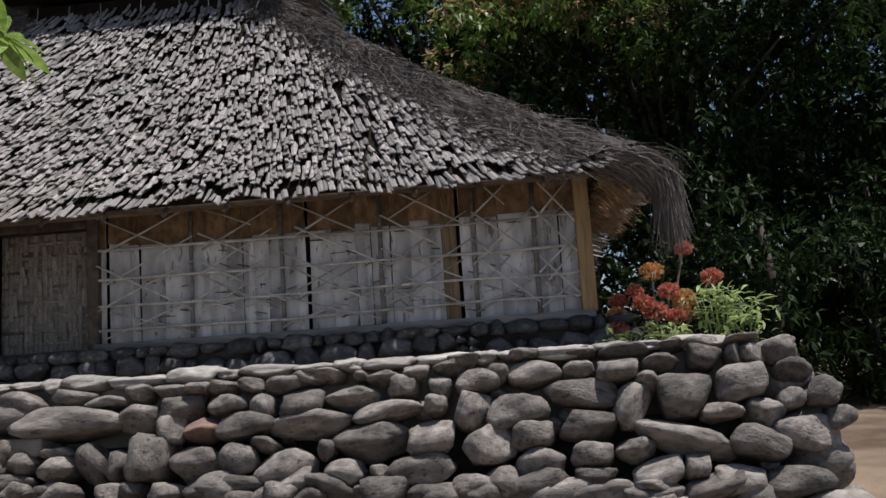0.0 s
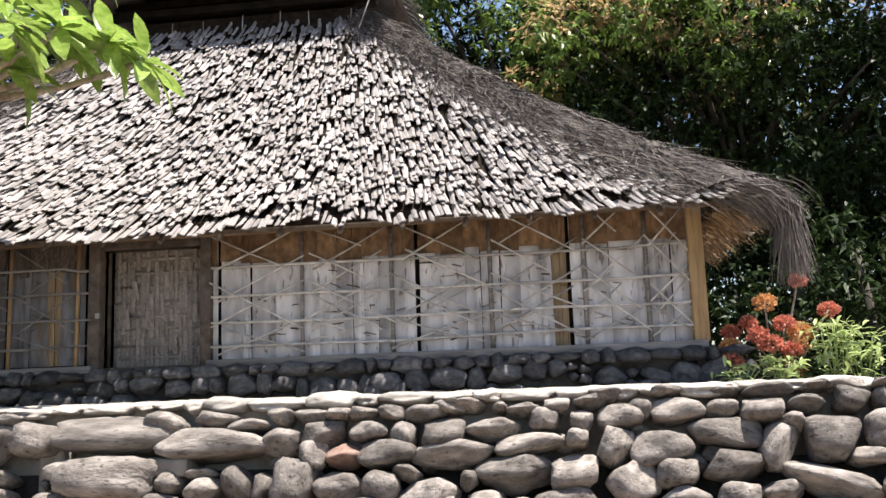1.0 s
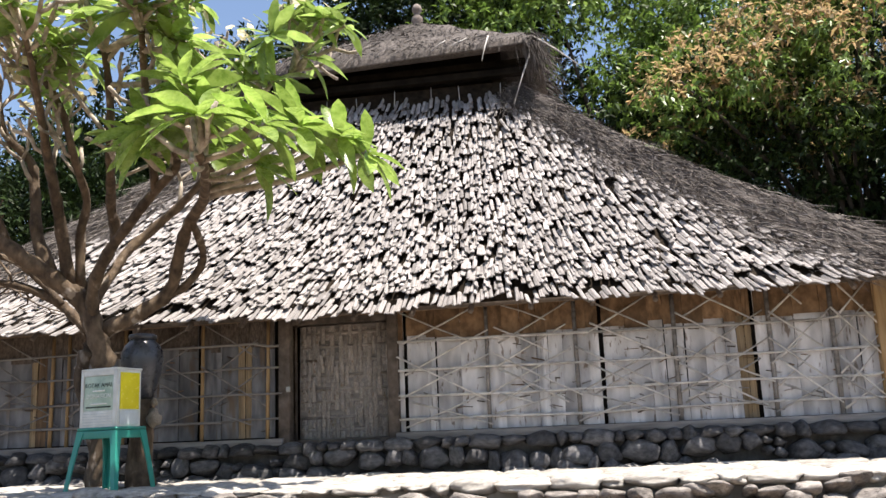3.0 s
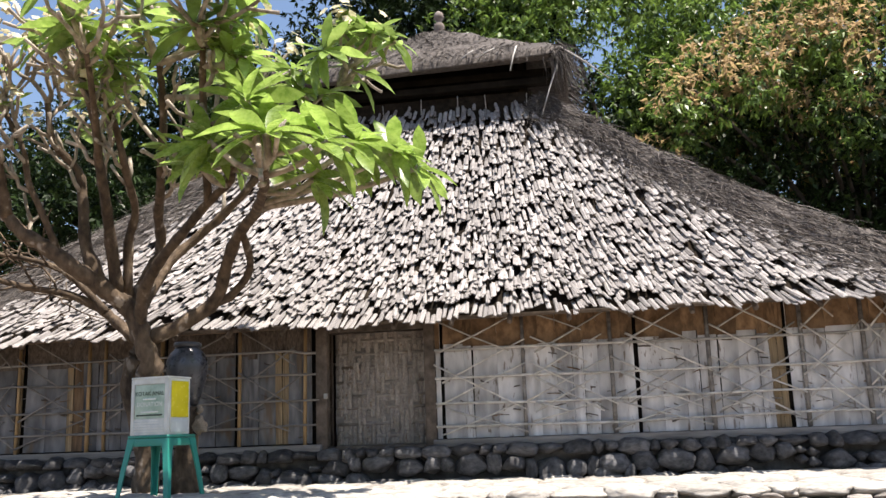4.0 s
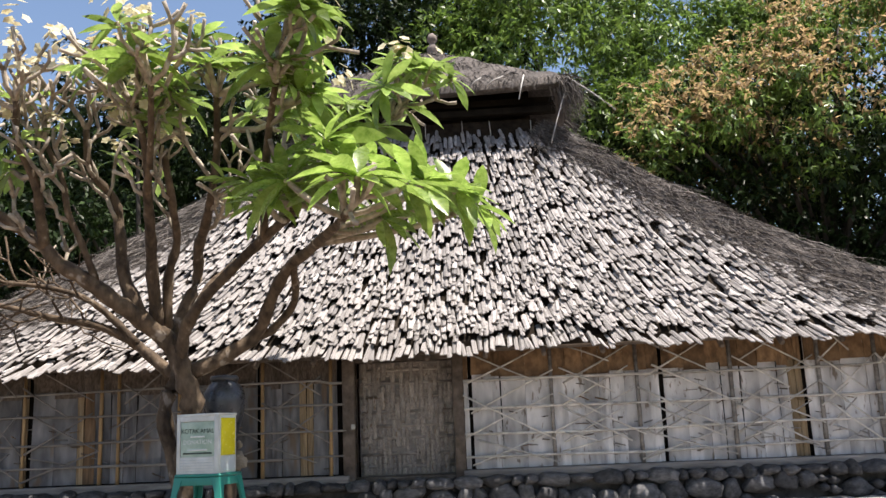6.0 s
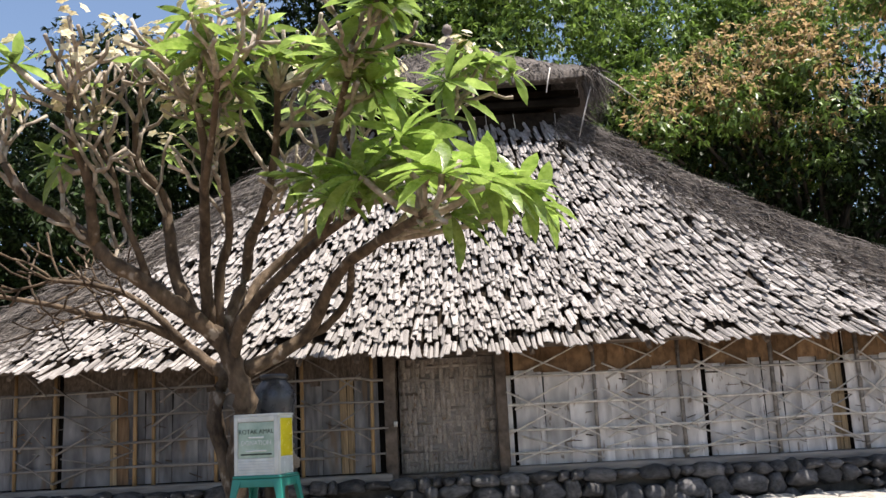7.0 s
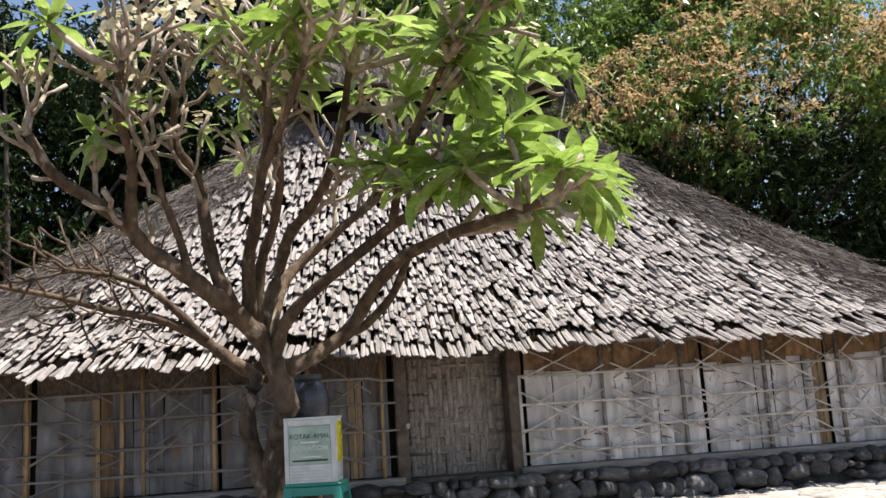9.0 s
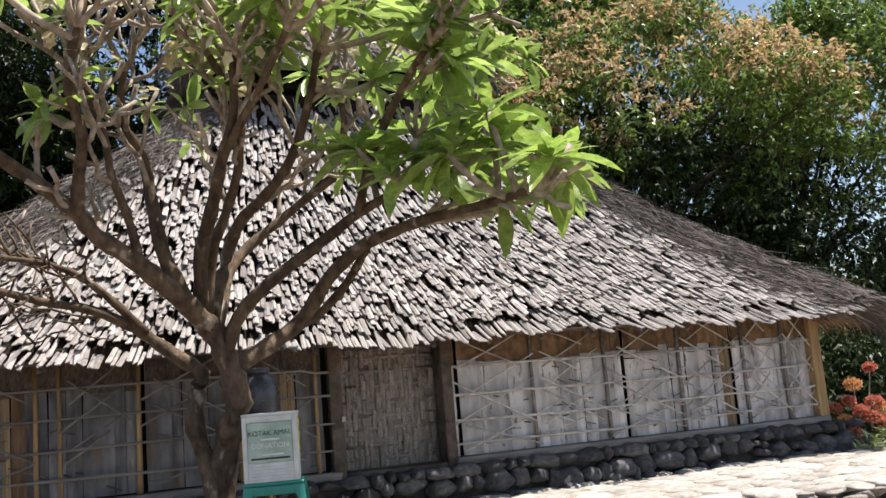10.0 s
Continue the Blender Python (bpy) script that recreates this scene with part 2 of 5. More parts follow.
def tube(batch, pts, radii, sides=7, wob=0.0, cap=True):
    """A tapered limb along pts."""
    pts = [Vector(p) for p in pts]
    rings, up = [], Vector((0.31, 0.17, 0.93))
    for i, p in enumerate(pts):
        d = (pts[min(i + 1, len(pts) - 1)] - pts[max(i - 1, 0)]).normalized()
        a = d.cross(up)
        a = (a if a.length > 0.05 else d.cross(Vector((1, 0, 0)))).normalized()
        b = d.cross(a)
        for k in range(sides):
            w = 2 * math.pi * k / sides
            r = radii[i] * (1 + wob * random.uniform(-1, 1))
            rings.append(p + (a * math.cos(w) + b * math.sin(w)) * r)
    faces = [(i * sides + k, i * sides + (k + 1) % sides, (i + 1) * sides + (k + 1) % sides, (i + 1) * sides + k)
             for i in range(len(pts) - 1) for k in range(sides)]
    if cap:
        faces += [tuple(range(sides))[::-1], tuple((len(pts) - 1) * sides + k for k in range(sides))]
    batch.add(rings, faces)


def curve_pts(pts, n=4):
    """A smooth line through pts."""
    p = [Vector(a) for a in pts]
    p = [p[0] * 2 - p[1]] + p + [p[-1] * 2 - p[-2]]
    out = []
    for i in range(1, len(p) - 2):
        for k in range(n):
            t = k / n
            a, b, c, d = p[i - 1], p[i], p[i + 1], p[i + 2]
            out.append(0.5 * (2 * b + (c - a) * t + (2 * a - 5 * b + 4 * c - d) * t * t + (3 * b - a - 3 * c + d) * t ** 3))
    return out + [p[-2]]


def lathe(profile, sides=24):
    b = Batch()
    v = [(r * math.cos(2 * math.pi * k / sides), r * math.sin(2 * math.pi * k / sides), z) for r, z in profile for k in range(sides)]
    n = len(profile)
    f = [(i * sides + k, i * sides + (k + 1) % sides, (i + 1) * sides + (k + 1) % sides, (i + 1) * sides + k) for i in range(n - 1) for k in range(sides)]
    f += [tuple(range(sides))[::-1], tuple((n - 1) * sides + k for k in range(sides))]
    b.add(v, f)
    return b


def stone_mesh(name, material, seed, square=2.6, cuts=2, rough=0.13, facets=0):
    """A boulder one unit wide in each direction, rounded and uneven."""
    bm = bmesh.new()
    bmesh.ops.create_icosphere(bm, subdivisions=cuts, radius=0.5)
    off = Vector((seed * 3.7, seed * 1.3, seed * 2.1))
    for v in bm.verts:
        d = v.co.normalized()
        s = (abs(d.x) ** square + abs(d.y) ** square + abs(d.z) ** square) ** (-1 / square)
        k = 1 + rough * 1.6 * noise.noise(d * 1.3 + off) + rough * 0.5 * noise.noise(d * 3.5 + off)
        v.co = d * s * 0.5 * k
    r = random.Random(seed * 13 + 5)
    for _ in range(facets):
        # a broken face, its edge rounded off
        n = Vector((r.gauss(0, 1), r.gauss(0, 0.8), r.gauss(0, 1))).normalized()
        c = r.uniform(0.33, 0.43)
        for v in bm.verts:
            over = v.co.dot(n) - c
            if over > -0.03:
                v.co -= n * (over + 0.03) * (0.86 if over > 0.03 else 0.6)
    me = bpy.data.meshes.new(name)
    bm.to_mesh(me)
    bm.free()
    me.materials.append(material)
    me.polygons.foreach_set("use_smooth", [True] * len(me.polygons))
    return me


TERRACE = 1.58


# ---- ground ----
def ground_height(x, y):
    side = min(max((x - 2.4) / 1.2, 0), 1)
    rise = 0.05 + 1.25 * min(max((0.5 - x) / 7.5, 0), 1) + 0.1 * noise.noise(Vector((x * 0.3, y * 0.3, 0)))
    back = 0.55 + 0.25 * min(max((y - 7) / 10, 0), 1) + 0.1 * noise.noise(Vector((x * 0.4, y * 0.4, 3)))
    front = rise * (1 - side) + (0.1 + 0.5 * min(max((y - 4) / 4, 0), 1)) * side
    return front if y < 6.2 else (back if side > 0.5 or y > 20 or x < -13 else back * side + 0.6 * (1 - side))


def build_ground():
    b = Batch()
    xs = [-900, -300, -120, -60, -35] + [-24 + i for i in range(49)] + [35, 60, 120, 300, 900]
    ys = [-600, -200, -80, -40, -24] + [-14 + i for i in range(50)] + [50, 80, 160, 400, 1200]
    v = [(x, y, ground_height(x, y)) for y in ys for x in xs]
    w = len(xs)
    b.add(v, [(j * w + i, j * w + i + 1, (j + 1) * w + i + 1, (j + 1) * w + i) for j in range(len(ys) - 1) for i in range(w - 1)])
    tagged(part("ground", b, M_SOIL), "dry brown soil ground with sparse weeds", "ground", kind="structure")


build_ground()


# ---- terrace and its stone wall ----
WALL_Y, WALL_X = 6.38, 2.62
LEAN_OUT = 0.34


def build_terrace():
    b = bmesh.new()
    ring = [(-16, WALL_Y + 0.12), (WALL_X - 0.14, WALL_Y + 0.12), (WALL_X - 0.1 + 0.87, 9.6), (WALL_X + 0.9, 18), (-16, 18)]
    low, top = [b.verts.new((x, y, -0.3)) for x, y in ring], [b.verts.new((x, y, TERRACE)) for x, y in ring]
    b.faces.new(top)
    for i in range(5):
        b.faces.new((low[i], low[(i + 1) % 5], top[(i + 1) % 5], top[i]))
    pav = tagged(part("pavement", b, M_PAVE, smooth=False), "terrace paved with pale cement and worn flagstones", "pavement", kind="structure")
    return pav


PAVEMENT = build_terrace()


def wall_stones(x0, x1, z0, z1, rnd, low=0.16, high=0.28, wide=(0.2, 0.47)):
    """Courses of uneven stones: centre along the wall, height, width, height of each, tilt."""
    out, z = [], z1
    row = 0
    while z > z0:
        h = rnd.uniform(low, high) if row else 0.13
        x = x0 - rnd.uniform(0, 0.2)
        while x < x1:
            w = rnd.uniform(*wide) * (0.8 + h * 1.2)
            wob = 0.045 * math.sin(x * 1.9 + row * 2.1) + 0.03 * math.sin(x * 4.3 + row)
            hh = h * rnd.uniform(0.8, 1.16)
            if rnd.random() < 0.13 and row:
                out.append((x + w * 0.3, z - h * 0.27 + wob, w * 0.6, hh * 0.5, rnd.uniform(-9, 9)))
                out.append((x + w * 0.3, z - h * 0.77 + wob, w * 0.62, hh * 0.52, rnd.uniform(-9, 9)))
                x += w * 0.66
                continue
            out.append((x + w / 2, z - h / 2 + (wob if row else 0), w, hh, rnd.uniform(-17, 17) if row else rnd.uniform(-3, 3)))
            x += w * 0.98
        z -= h * 0.97
        row += 1
    return out


def build_retaining_wall():
    wall = thing("wall_front", "dry-laid river stone retaining wall with pale cement coping", "stone wall", kind="structure")
    b = Batch()
    top, foot = TERRACE - 0.03, -0.4
    d = LEAN_OUT * (top - foot)
    ring = [(-16, WALL_Y), (WALL_X, WALL_Y), (WALL_X + 0.87, 9.6), (WALL_X + 1.0, 18)]
    low = [(-16, WALL_Y - d), (WALL_X + d, WALL_Y - d), (WALL_X + 0.87 + d, 9.6), (WALL_X + 1.0 + d, 18)]
    inset = 0.27
    v = [(x - (inset if x > 0 else 0), y + (inset if y < 10 else 0), top) for x, y in ring] + [(x - (inset if x > 0 else 0), y + (inset if y < 10 else 0), foot) for x, y in low]
    b.add(v, [(4, 5, 1, 0), (5, 6, 2, 1), (6, 7, 3, 2)])
    part("mortar_core", b, M_MORTAR, wall, "dirty grey mortar between the stones", smooth=False)
    kinds = [stone_mesh("stone", M_STONE, s, 2.2 + 0.35 * (s % 4), 3, 0.15, 5) for s in range(12)]
    slab = stone_mesh("stone", M_STONE, 77, 6.0, 3, 0.1, 2)
    red = stone_mesh("stone", M_STONE_RED, 31, 2.8, 3, 0.12, 4)
    rnd = random.Random(12)

    def place(x, z, w, h, tilt, depth, mesh, side=False):
        out = LEAN_OUT * (top - z)
        at = (WALL_X + (x - WALL_Y) * 0.27 + out - 0.03, x, z) if side else (x, WALL_Y - out + 0.03, z)
        m = Matrix.Translation(at) @ Matrix.Rotation(radians(75 if side else 0), 4, "Z") @ Matrix.Rotation(radians(tilt), 4, "Y") @ Matrix.Rotation(radians(-16), 4, "X") @ Matrix.Diagonal((w * 1.08, depth, h * 1.14, 1))
        part("stone", mesh, None, wall, m=m)

    # the part beyond the steps and the foot of the wall, in rough courses
    for x, z, w, h, tilt in wall_stones(-7.6, WALL_X + 0.1, 0.25, TERRACE - 0.02, rnd):
        if (-3.45 < x < -2.4 and z > 1.0) or x > WALL_X + LEAN_OUT * (top - z):
            continue
        if x > -2.62 and z > 0.84 - 0.05 * x - h * 0.3:
            continue
        place(x, z, w, h, tilt, rnd.uniform(0.34, 0.46), rnd.choice(kinds))
    # the well-seen stretch: along the wall, height, width, height of the stone, tilt
    crest = ((-2.51, 1.43, 0.29, 0.19, 4), (-2.15, 1.47, 0.29, 0.10, 4), (-1.90, 1.41, 0.28, 0.09, 1), (-1.67, 1.47, 0.19, 0.11, 4), (-1.43, 1.46, 0.28, 0.10, 4), (-1.25, 1.48, 0.16, 0.09, 4), (-1.09, 1.48, 0.20, 0.08, 0), (-0.88, 1.47, 0.16, 0.09, 4), (-0.64, 1.46, 0.26, 0.10, -1), (-0.47, 1.50, 0.20, 0.09, 0), (-0.33, 1.51, 0.20, 0.08, 0), (-0.12, 1.49, 0.12, 0.06, 0), (0.04, 1.47, 0.21, 0.09, 0), (0.27, 1.49, 0.18, 0.10, 0), (0.50, 1.51, 0.20, 0.09, 0), (0.82, 1.43, 0.15, 0.13, 4), (1.06, 1.42, 0.32, 0.17, 4))
    crest2 = ((1.36, 1.42, 0.20, 0.11, 0), (1.62, 1.42, 0.28, 0.15, 1), (1.92, 1.44, 0.21, 0.11, -1), (2.19, 1.46, 0.24, 0.14, 9), (2.39, 1.46, 0.09, 0.14, 4), (2.51, 1.46, 0.16, 0.13, 4), (2.69, 1.46, 0.21, 0.16, 29), (0.60, 1.55, 0.23, 0.08, 0), (1.02, 1.55, 0.23, 0.06, 0), (1.39, 1.54, 0.19, 0.09, 0), (1.69, 1.54, 0.30, 0.09, 0), (1.99, 1.56, 0.18, 0.07, 0), (2.19, 1.56, 0.22, 0.07, 0), (2.46, 1.57, 0.22, 0.06, 0))
    upper = ((-2.16, 1.29, 0.74, 0.23, 4), (-1.63, 1.30, 0.26, 0.18, -24), (-1.36, 1.35, 0.31, 0.18, -11), (-1.04, 1.35, 0.24, 0.14, 4), (-0.79, 1.33, 0.22, 0.16, 34), (-0.50, 1.33, 0.29, 0.20, -1), (-0.17, 1.35, 0.32, 0.15, -1), (0.06, 1.23, 0.42, 0.14, -4), (0.19, 1.38, 0.21, 0.14, 4), (0.40, 1.25, 0.16, 0.11, 4), (0.43, 1.37, 0.16, 0.14, 4), (0.68, 1.39, 0.27, 0.17, 4), (1.81, 1.32, 0.14, 0.13, 4), (1.38, 1.27, 0.42, 0.18, 4), (1.68, 1.18, 0.19, 0.30, 32), (2.03, 1.22, 0.38, 0.25, -4), (2.43, 1.26, 0.38, 0.23, -8), (2.76, 1.33, 0.22, 0.16, 4))
    middle = ((-1.42, 1.21, 0.17, 0.18, 9), (-0.90, 1.20, 0.37, 0.19, 1), (-0.42, 1.19, 0.50, 0.18, -6), (-0.75, 1.07, 0.18, 0.10, 9), (-0.02, 1.07, 0.47, 0.25, 0), (-0.34, 1.01, 0.11, 0.12, 4), (0.37, 1.06, 0.32, 0.21, -4), (0.64, 1.22, 0.25, 0.25, 4), (0.93, 1.18, 0.37, 0.24, 1), (1.39, 1.08, 0.39, 0.19, 1), (2.24, 1.10, 0.24, 0.11, 8), (2.52, 1.08, 0.25, 0.16, 14), (2.68, 1.15, 0.14, 0.16, 19), (2.90, 1.16, 0.21, 0.19, 24), (2.97, 1.02, 0.16, 0.16, 4))
    lower = ((-2.44, 1.05, 0.24, 0.15, -6), (-2.21, 1.10, 0.20, 0.07, 1), (-2.19, 1.00, 0.31, 0.14, -8), (-1.94, 1.02, 0.18, 0.26, -4), (-1.76, 1.00, 0.13, 0.20, 4), (-1.53, 1.00, 0.29, 0.31, 4), (-1.22, 0.99, 0.32, 0.24, 4), (-0.94, 0.98, 0.25, 0.20, 14), (-0.61, 0.91, 0.37, 0.29, -11), (-0.22, 0.87, 0.32, 0.17, 4), (0.01, 0.86, 0.11, 0.08, 4), (0.29, 0.86, 0.40, 0.20, -1), (0.75, 0.98, 0.30, 0.24, -16), (1.04, 1.01, 0.30, 0.17, -1), (2.02, 0.95, 0.59, 0.19, 19), (2.76, 0.94, 0.37, 0.21, 4), (1.68, 0.91, 0.23, 0.15, -6))
    foot = ((1.41, 0.87, 0.29, 0.15, 4), (1.08, 0.85, 0.29, 0.21, -11), (1.80, 0.76, 0.34, 0.18, -16), (2.04, 0.79, 0.16, 0.16, 4), (2.46, 0.87, 0.40, 0.18, 22), (0.61, 0.74, 0.25, 0.16, 4), (0.82, 0.75, 0.28, 0.21, 4), (1.40, 0.75, 0.29, 0.10, -1), (1.21, 0.65, 0.46, 0.22, 4), (1.76, 0.61, 0.42, 0.16, 4), (2.28, 0.69, 0.33, 0.19, 9), (2.63, 0.65, 0.37, 0.21, 4), (2.02, 0.63, 0.18, 0.14, 4))
    foot2 = ((-2.46, 0.86, 0.21, 0.15, 4), (-2.16, 0.84, 0.32, 0.15, 4), (-1.80, 0.82, 0.16, 0.12, 4), (-1.63, 0.82, 0.16, 0.10, 4), (-1.41, 0.80, 0.22, 0.15, 4), (-1.02, 0.82, 0.50, 0.15, 1), (-0.46, 0.73, 0.24, 0.13, 4), (-0.02, 0.72, 0.25, 0.13, 4), (0.34, 0.69, 0.29, 0.14, 4))
    for course in (crest, crest2, upper, middle, lower, foot, foot2):
        for x, z, w, h, tilt in course:
            place(x, z, w * 1.03, h * 1.02, tilt, 0.26 + 0.5 * min(w, h) + rnd.uniform(-0.03, 0.05), rnd.choice(kinds))
    for x, z, w, h, tilt in wall_stones(WALL_Y - 0.2, 9.6, 0.5, TERRACE - 0.02, rnd):
        if x > WALL_Y - LEAN_OUT * (top - z) + 0.1:
            place(x, z, w, h, tilt, 0.4, rnd.choice(kinds), True)
    # small stones wedged in the joints
    for _ in range(150):
        x, z = rnd.uniform(-7.4, WALL_X), rnd.uniform(0.4, TERRACE - 0.16)
        s = rnd.uniform(0.08, 0.15)
        if x > -2.65 and z > 0.75 and rnd.random() < 0.75:
            continue
        m = Matrix.Translation((x, WALL_Y - LEAN_OUT * (top - z) + 0.13, z)) @ Matrix.Rotation(rnd.uniform(-0.6, 0.6), 4, "Y") @ Matrix.Diagonal((s * rnd.uniform(1, 1.6), 0.16, s, 1))
        part("stone", rnd.choice(kinds), None, wall, m=m)
    # the long stones round the worn steps
    place(-1.21, 1.20, 0.23, 0.15, 3, 0.36, red)
    place(-2.88, 1.40, 0.98, 0.24, 2, 0.34, kinds[3])
    place(-2.86, 1.07, 0.6, 0.25, 3, 0.62, slab)
    place(-3.2, 1.13, 0.3, 0.13, -4, 0.4, kinds[1])
    # steps of pale cement in the gap of the wall
    for x0, x1, y0, y1, z0, z1 in ((-3.8, -2.95, 5.7, 6.3, 0.6, 0.93), (-3.5, -3.3, 6.34, 6.62, 0.95, 1.42), (-3.3, -2.3, 6.16, 6.55, 1.1, 1.225)):
        part("step", boxed(x0, x1, y0, y1, z0, z1, 0.03), M_PAVE, wall, "pale worn cement step")
    # coping
    x = -9.0
    while x < WALL_X - 0.45:
        w = rnd.uniform(0.16, 0.42)
        m = Matrix.Translation((x + w / 2, WALL_Y + 0.17 + rnd.uniform(-0.03, 0.03), TERRACE - 0.012 + rnd.uniform(-0.01, 0.01))) @ Matrix.Rotation(radians(rnd.uniform(-2, 2)), 4, "Z") @ Matrix.Diagonal((w * 1.05, rnd.uniform(0.32, 0.5), rnd.uniform(0.06, 0.13), 1))
        part("coping_stone", COPING[rnd.randrange(5)], None, wall, m=m)
        x += w
    return kinds


COPING = [stone_mesh("coping_stone", M_FLAG, 40 + s, 3.4, 3, 0.22) for s in range(5)]
STONES = build_retaining_wall()


def build_boulders():
    for x, y, z, w, d, h, t in ((3.35, 5.35, 0.55, 0.6, 0.5, 0.36, 8), (3.2, 5.6, 0.32, 0.55, 0.5, 0.4, -12), (3.75, 5.6, 0.42, 0.5, 0.4, 0.34, 4)):
        ob = new("boulder", STONES[int(w * 20) % 12])
        ob.matrix_basis = Matrix.Translation((x, y, z)) @ Matrix.Rotation(radians(t), 4, "Y") @ Matrix.Diagonal((w, d, h, 1))
        tagged(ob, "grey river boulder lying against the foot of the stone wall", "boulder", "boulders at the wall")


build_boulders()

# ---- the thatched house ----
XC, YC = -3.75, 13.15
W0, D0, W1 = 5.95, 4.65, 1.75
FRONT = YC - D0


def roof_z(t):
    return 3.26 + 2.9 * (0.85 * t + 0.27 * t * t)


def roof_point(face, u, t, lift=0.0):
    """A point of the main roof: face 0 front, 1 right, 2 back, 3 left; u from -1 to 1 along the eave; t from eave to neck."""
    w, d = W0 + (W1 - W0) * t, D0 + (W1 - D0) * t
    z = roof_z(t) - 0.05 * math.sin(3 * math.pi * (u + 0.2)) * (1 - t) * 0.5 + lift
    if face == 0:
        return Vector((XC + u * w, YC - d, z))
    if face == 1:
        return Vector((XC + w, YC + u * d, z))
    if face == 2:
        return Vector((XC - u * w, YC + d, z))
    return Vector((XC - w, YC - u * d, z))


HOUSE = thing("thatched_house", "bamboo house with grey shingled hip roof on a stone plinth", "house")


def shingle_mesh(seed, name="shingle"):
    """A split-bamboo shingle: curved strip, one unit wide, 0.34 long, its lower end at the origin."""
    r = random.Random(seed)
    b = Batch()
    v, f = [], []
    cols = 2
    rag = [0.038 * abs(2 * i / cols - 1) ** 2 + r.uniform(-0.016, 0.016) for i in range(cols + 1)]
    for side in (0, 1):
        for j, yy in enumerate((0.0, 0.16, 0.34)):
            for i in range(cols + 1):
                a = (i / cols - 0.5) * 2
                z = 0.012 * (1 - a * a) - 0.011 * side + (0.004 if j == 0 else 0)
                v.append((a * 0.5, yy + (rag[i] if j == 0 else 0), z))
    n = 3 * (cols + 1)
    for j in range(2):
        for i in range(cols):
            k = j * (cols + 1) + i
            f.append((k, k + 1, k + cols + 2, k + cols + 1))
    for i in range(cols):
        f.append((i, n + i, n + i + 1, i + 1))
    for j in range(2):
        for k in (j * (cols + 1), j * (cols + 1) + cols):
            f.append((k, k + cols + 1, n + k + cols + 1, n + k))
    b.add(v, f)
    return b


def build_roof():
    # shell coloured dark so gaps between shingles look shaded
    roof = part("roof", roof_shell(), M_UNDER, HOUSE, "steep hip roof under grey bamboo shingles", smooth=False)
    rnd = random.Random(5)
    shapes = [shingle_mesh(s) for s in range(8)]
    meshes = [b.mesh("shingle", M_SHINGLE, False) for b in shapes]
    rest = Batch()
    rows = 29
    made = 0
    for face in range(4):
        for r in range(rows):
            t = r / rows * 1.0
            long = (W0 + (W1 - W0) * t) if face in (0, 2) else (D0 + (W1 - D0) * t)
            x = -long + 0.1
            drift = 0.0
            while x < long - 0.1:
                w = rnd.uniform(0.036, 0.06) * (1 if face == 0 else 2)
                u = (x + w / 2) / long
                drift = 0.7 * drift + rnd.uniform(-0.016, 0.016)
                tt = t + drift + rnd.uniform(-0.024, 0.024) * (r > 0) - (0.04 if r == 0 else 0)
                x += w * (rnd.uniform(0.95, 1.22) if rnd.random() < 0.85 else rnd.uniform(1.25, 1.6))
                if r and rnd.random() < 0.035:
                    continue
                p = roof_point(face, u, max(tt, -0.068))
                here, wide = roof_point(face, u, tt), (W0, W1) if face in (0, 2) else (D0, W1)
                u2 = u * (wide[0] + (wide[1] - wide[0]) * tt) / (wide[0] + (wide[1] - wide[0]) * (tt + 0.04))
                up = (roof_point(face, u2, tt + 0.04) - here).normalized()
                # shingles near a hip lean with it
                along = (roof_point(face, u + 0.01, tt) - roof_point(face, u - 0.01, tt)).normalized()
                up = (up + along * (-u * 0.42 * (1 - 0.5 * t) + rnd.gauss(0, 0.06))).normalized()
                nor = along.cross(up).normalized()
                along = up.cross(nor)
                lift = 0.05 + rnd.uniform(0, 0.022) * (rnd.random() < 0.5)
                pitch = rnd.uniform(0.1, 0.28)
                up2 = (up - nor * pitch).normalized()
                nor2 = along.cross(up2).normalized()
                p = p + nor * (lift + 0.02)
                m = Matrix((along * w, up2 * rnd.uniform(0.8, 1.15), nor2)).transposed().to_4x4()
                m = Matrix.Translation(p) @ Matrix.Rotation(rnd.gauss(0, 0.28), 4, up2) @ m
                k = rnd.randrange(8)
                if face == 0 and r < 3 and -6.5 < p.x < 1.9 and made < 300:
                    part("shingle", meshes[k], None, roof, m=m)
                    made += 1
                else:
                    rest.add(shapes[k].v[0], shapes[k].f, m)
    part("shingling", rest, M_SHINGLES, roof, "many courses of grey weathered bamboo shingles", smooth=False, kind="stuff")
    return roof


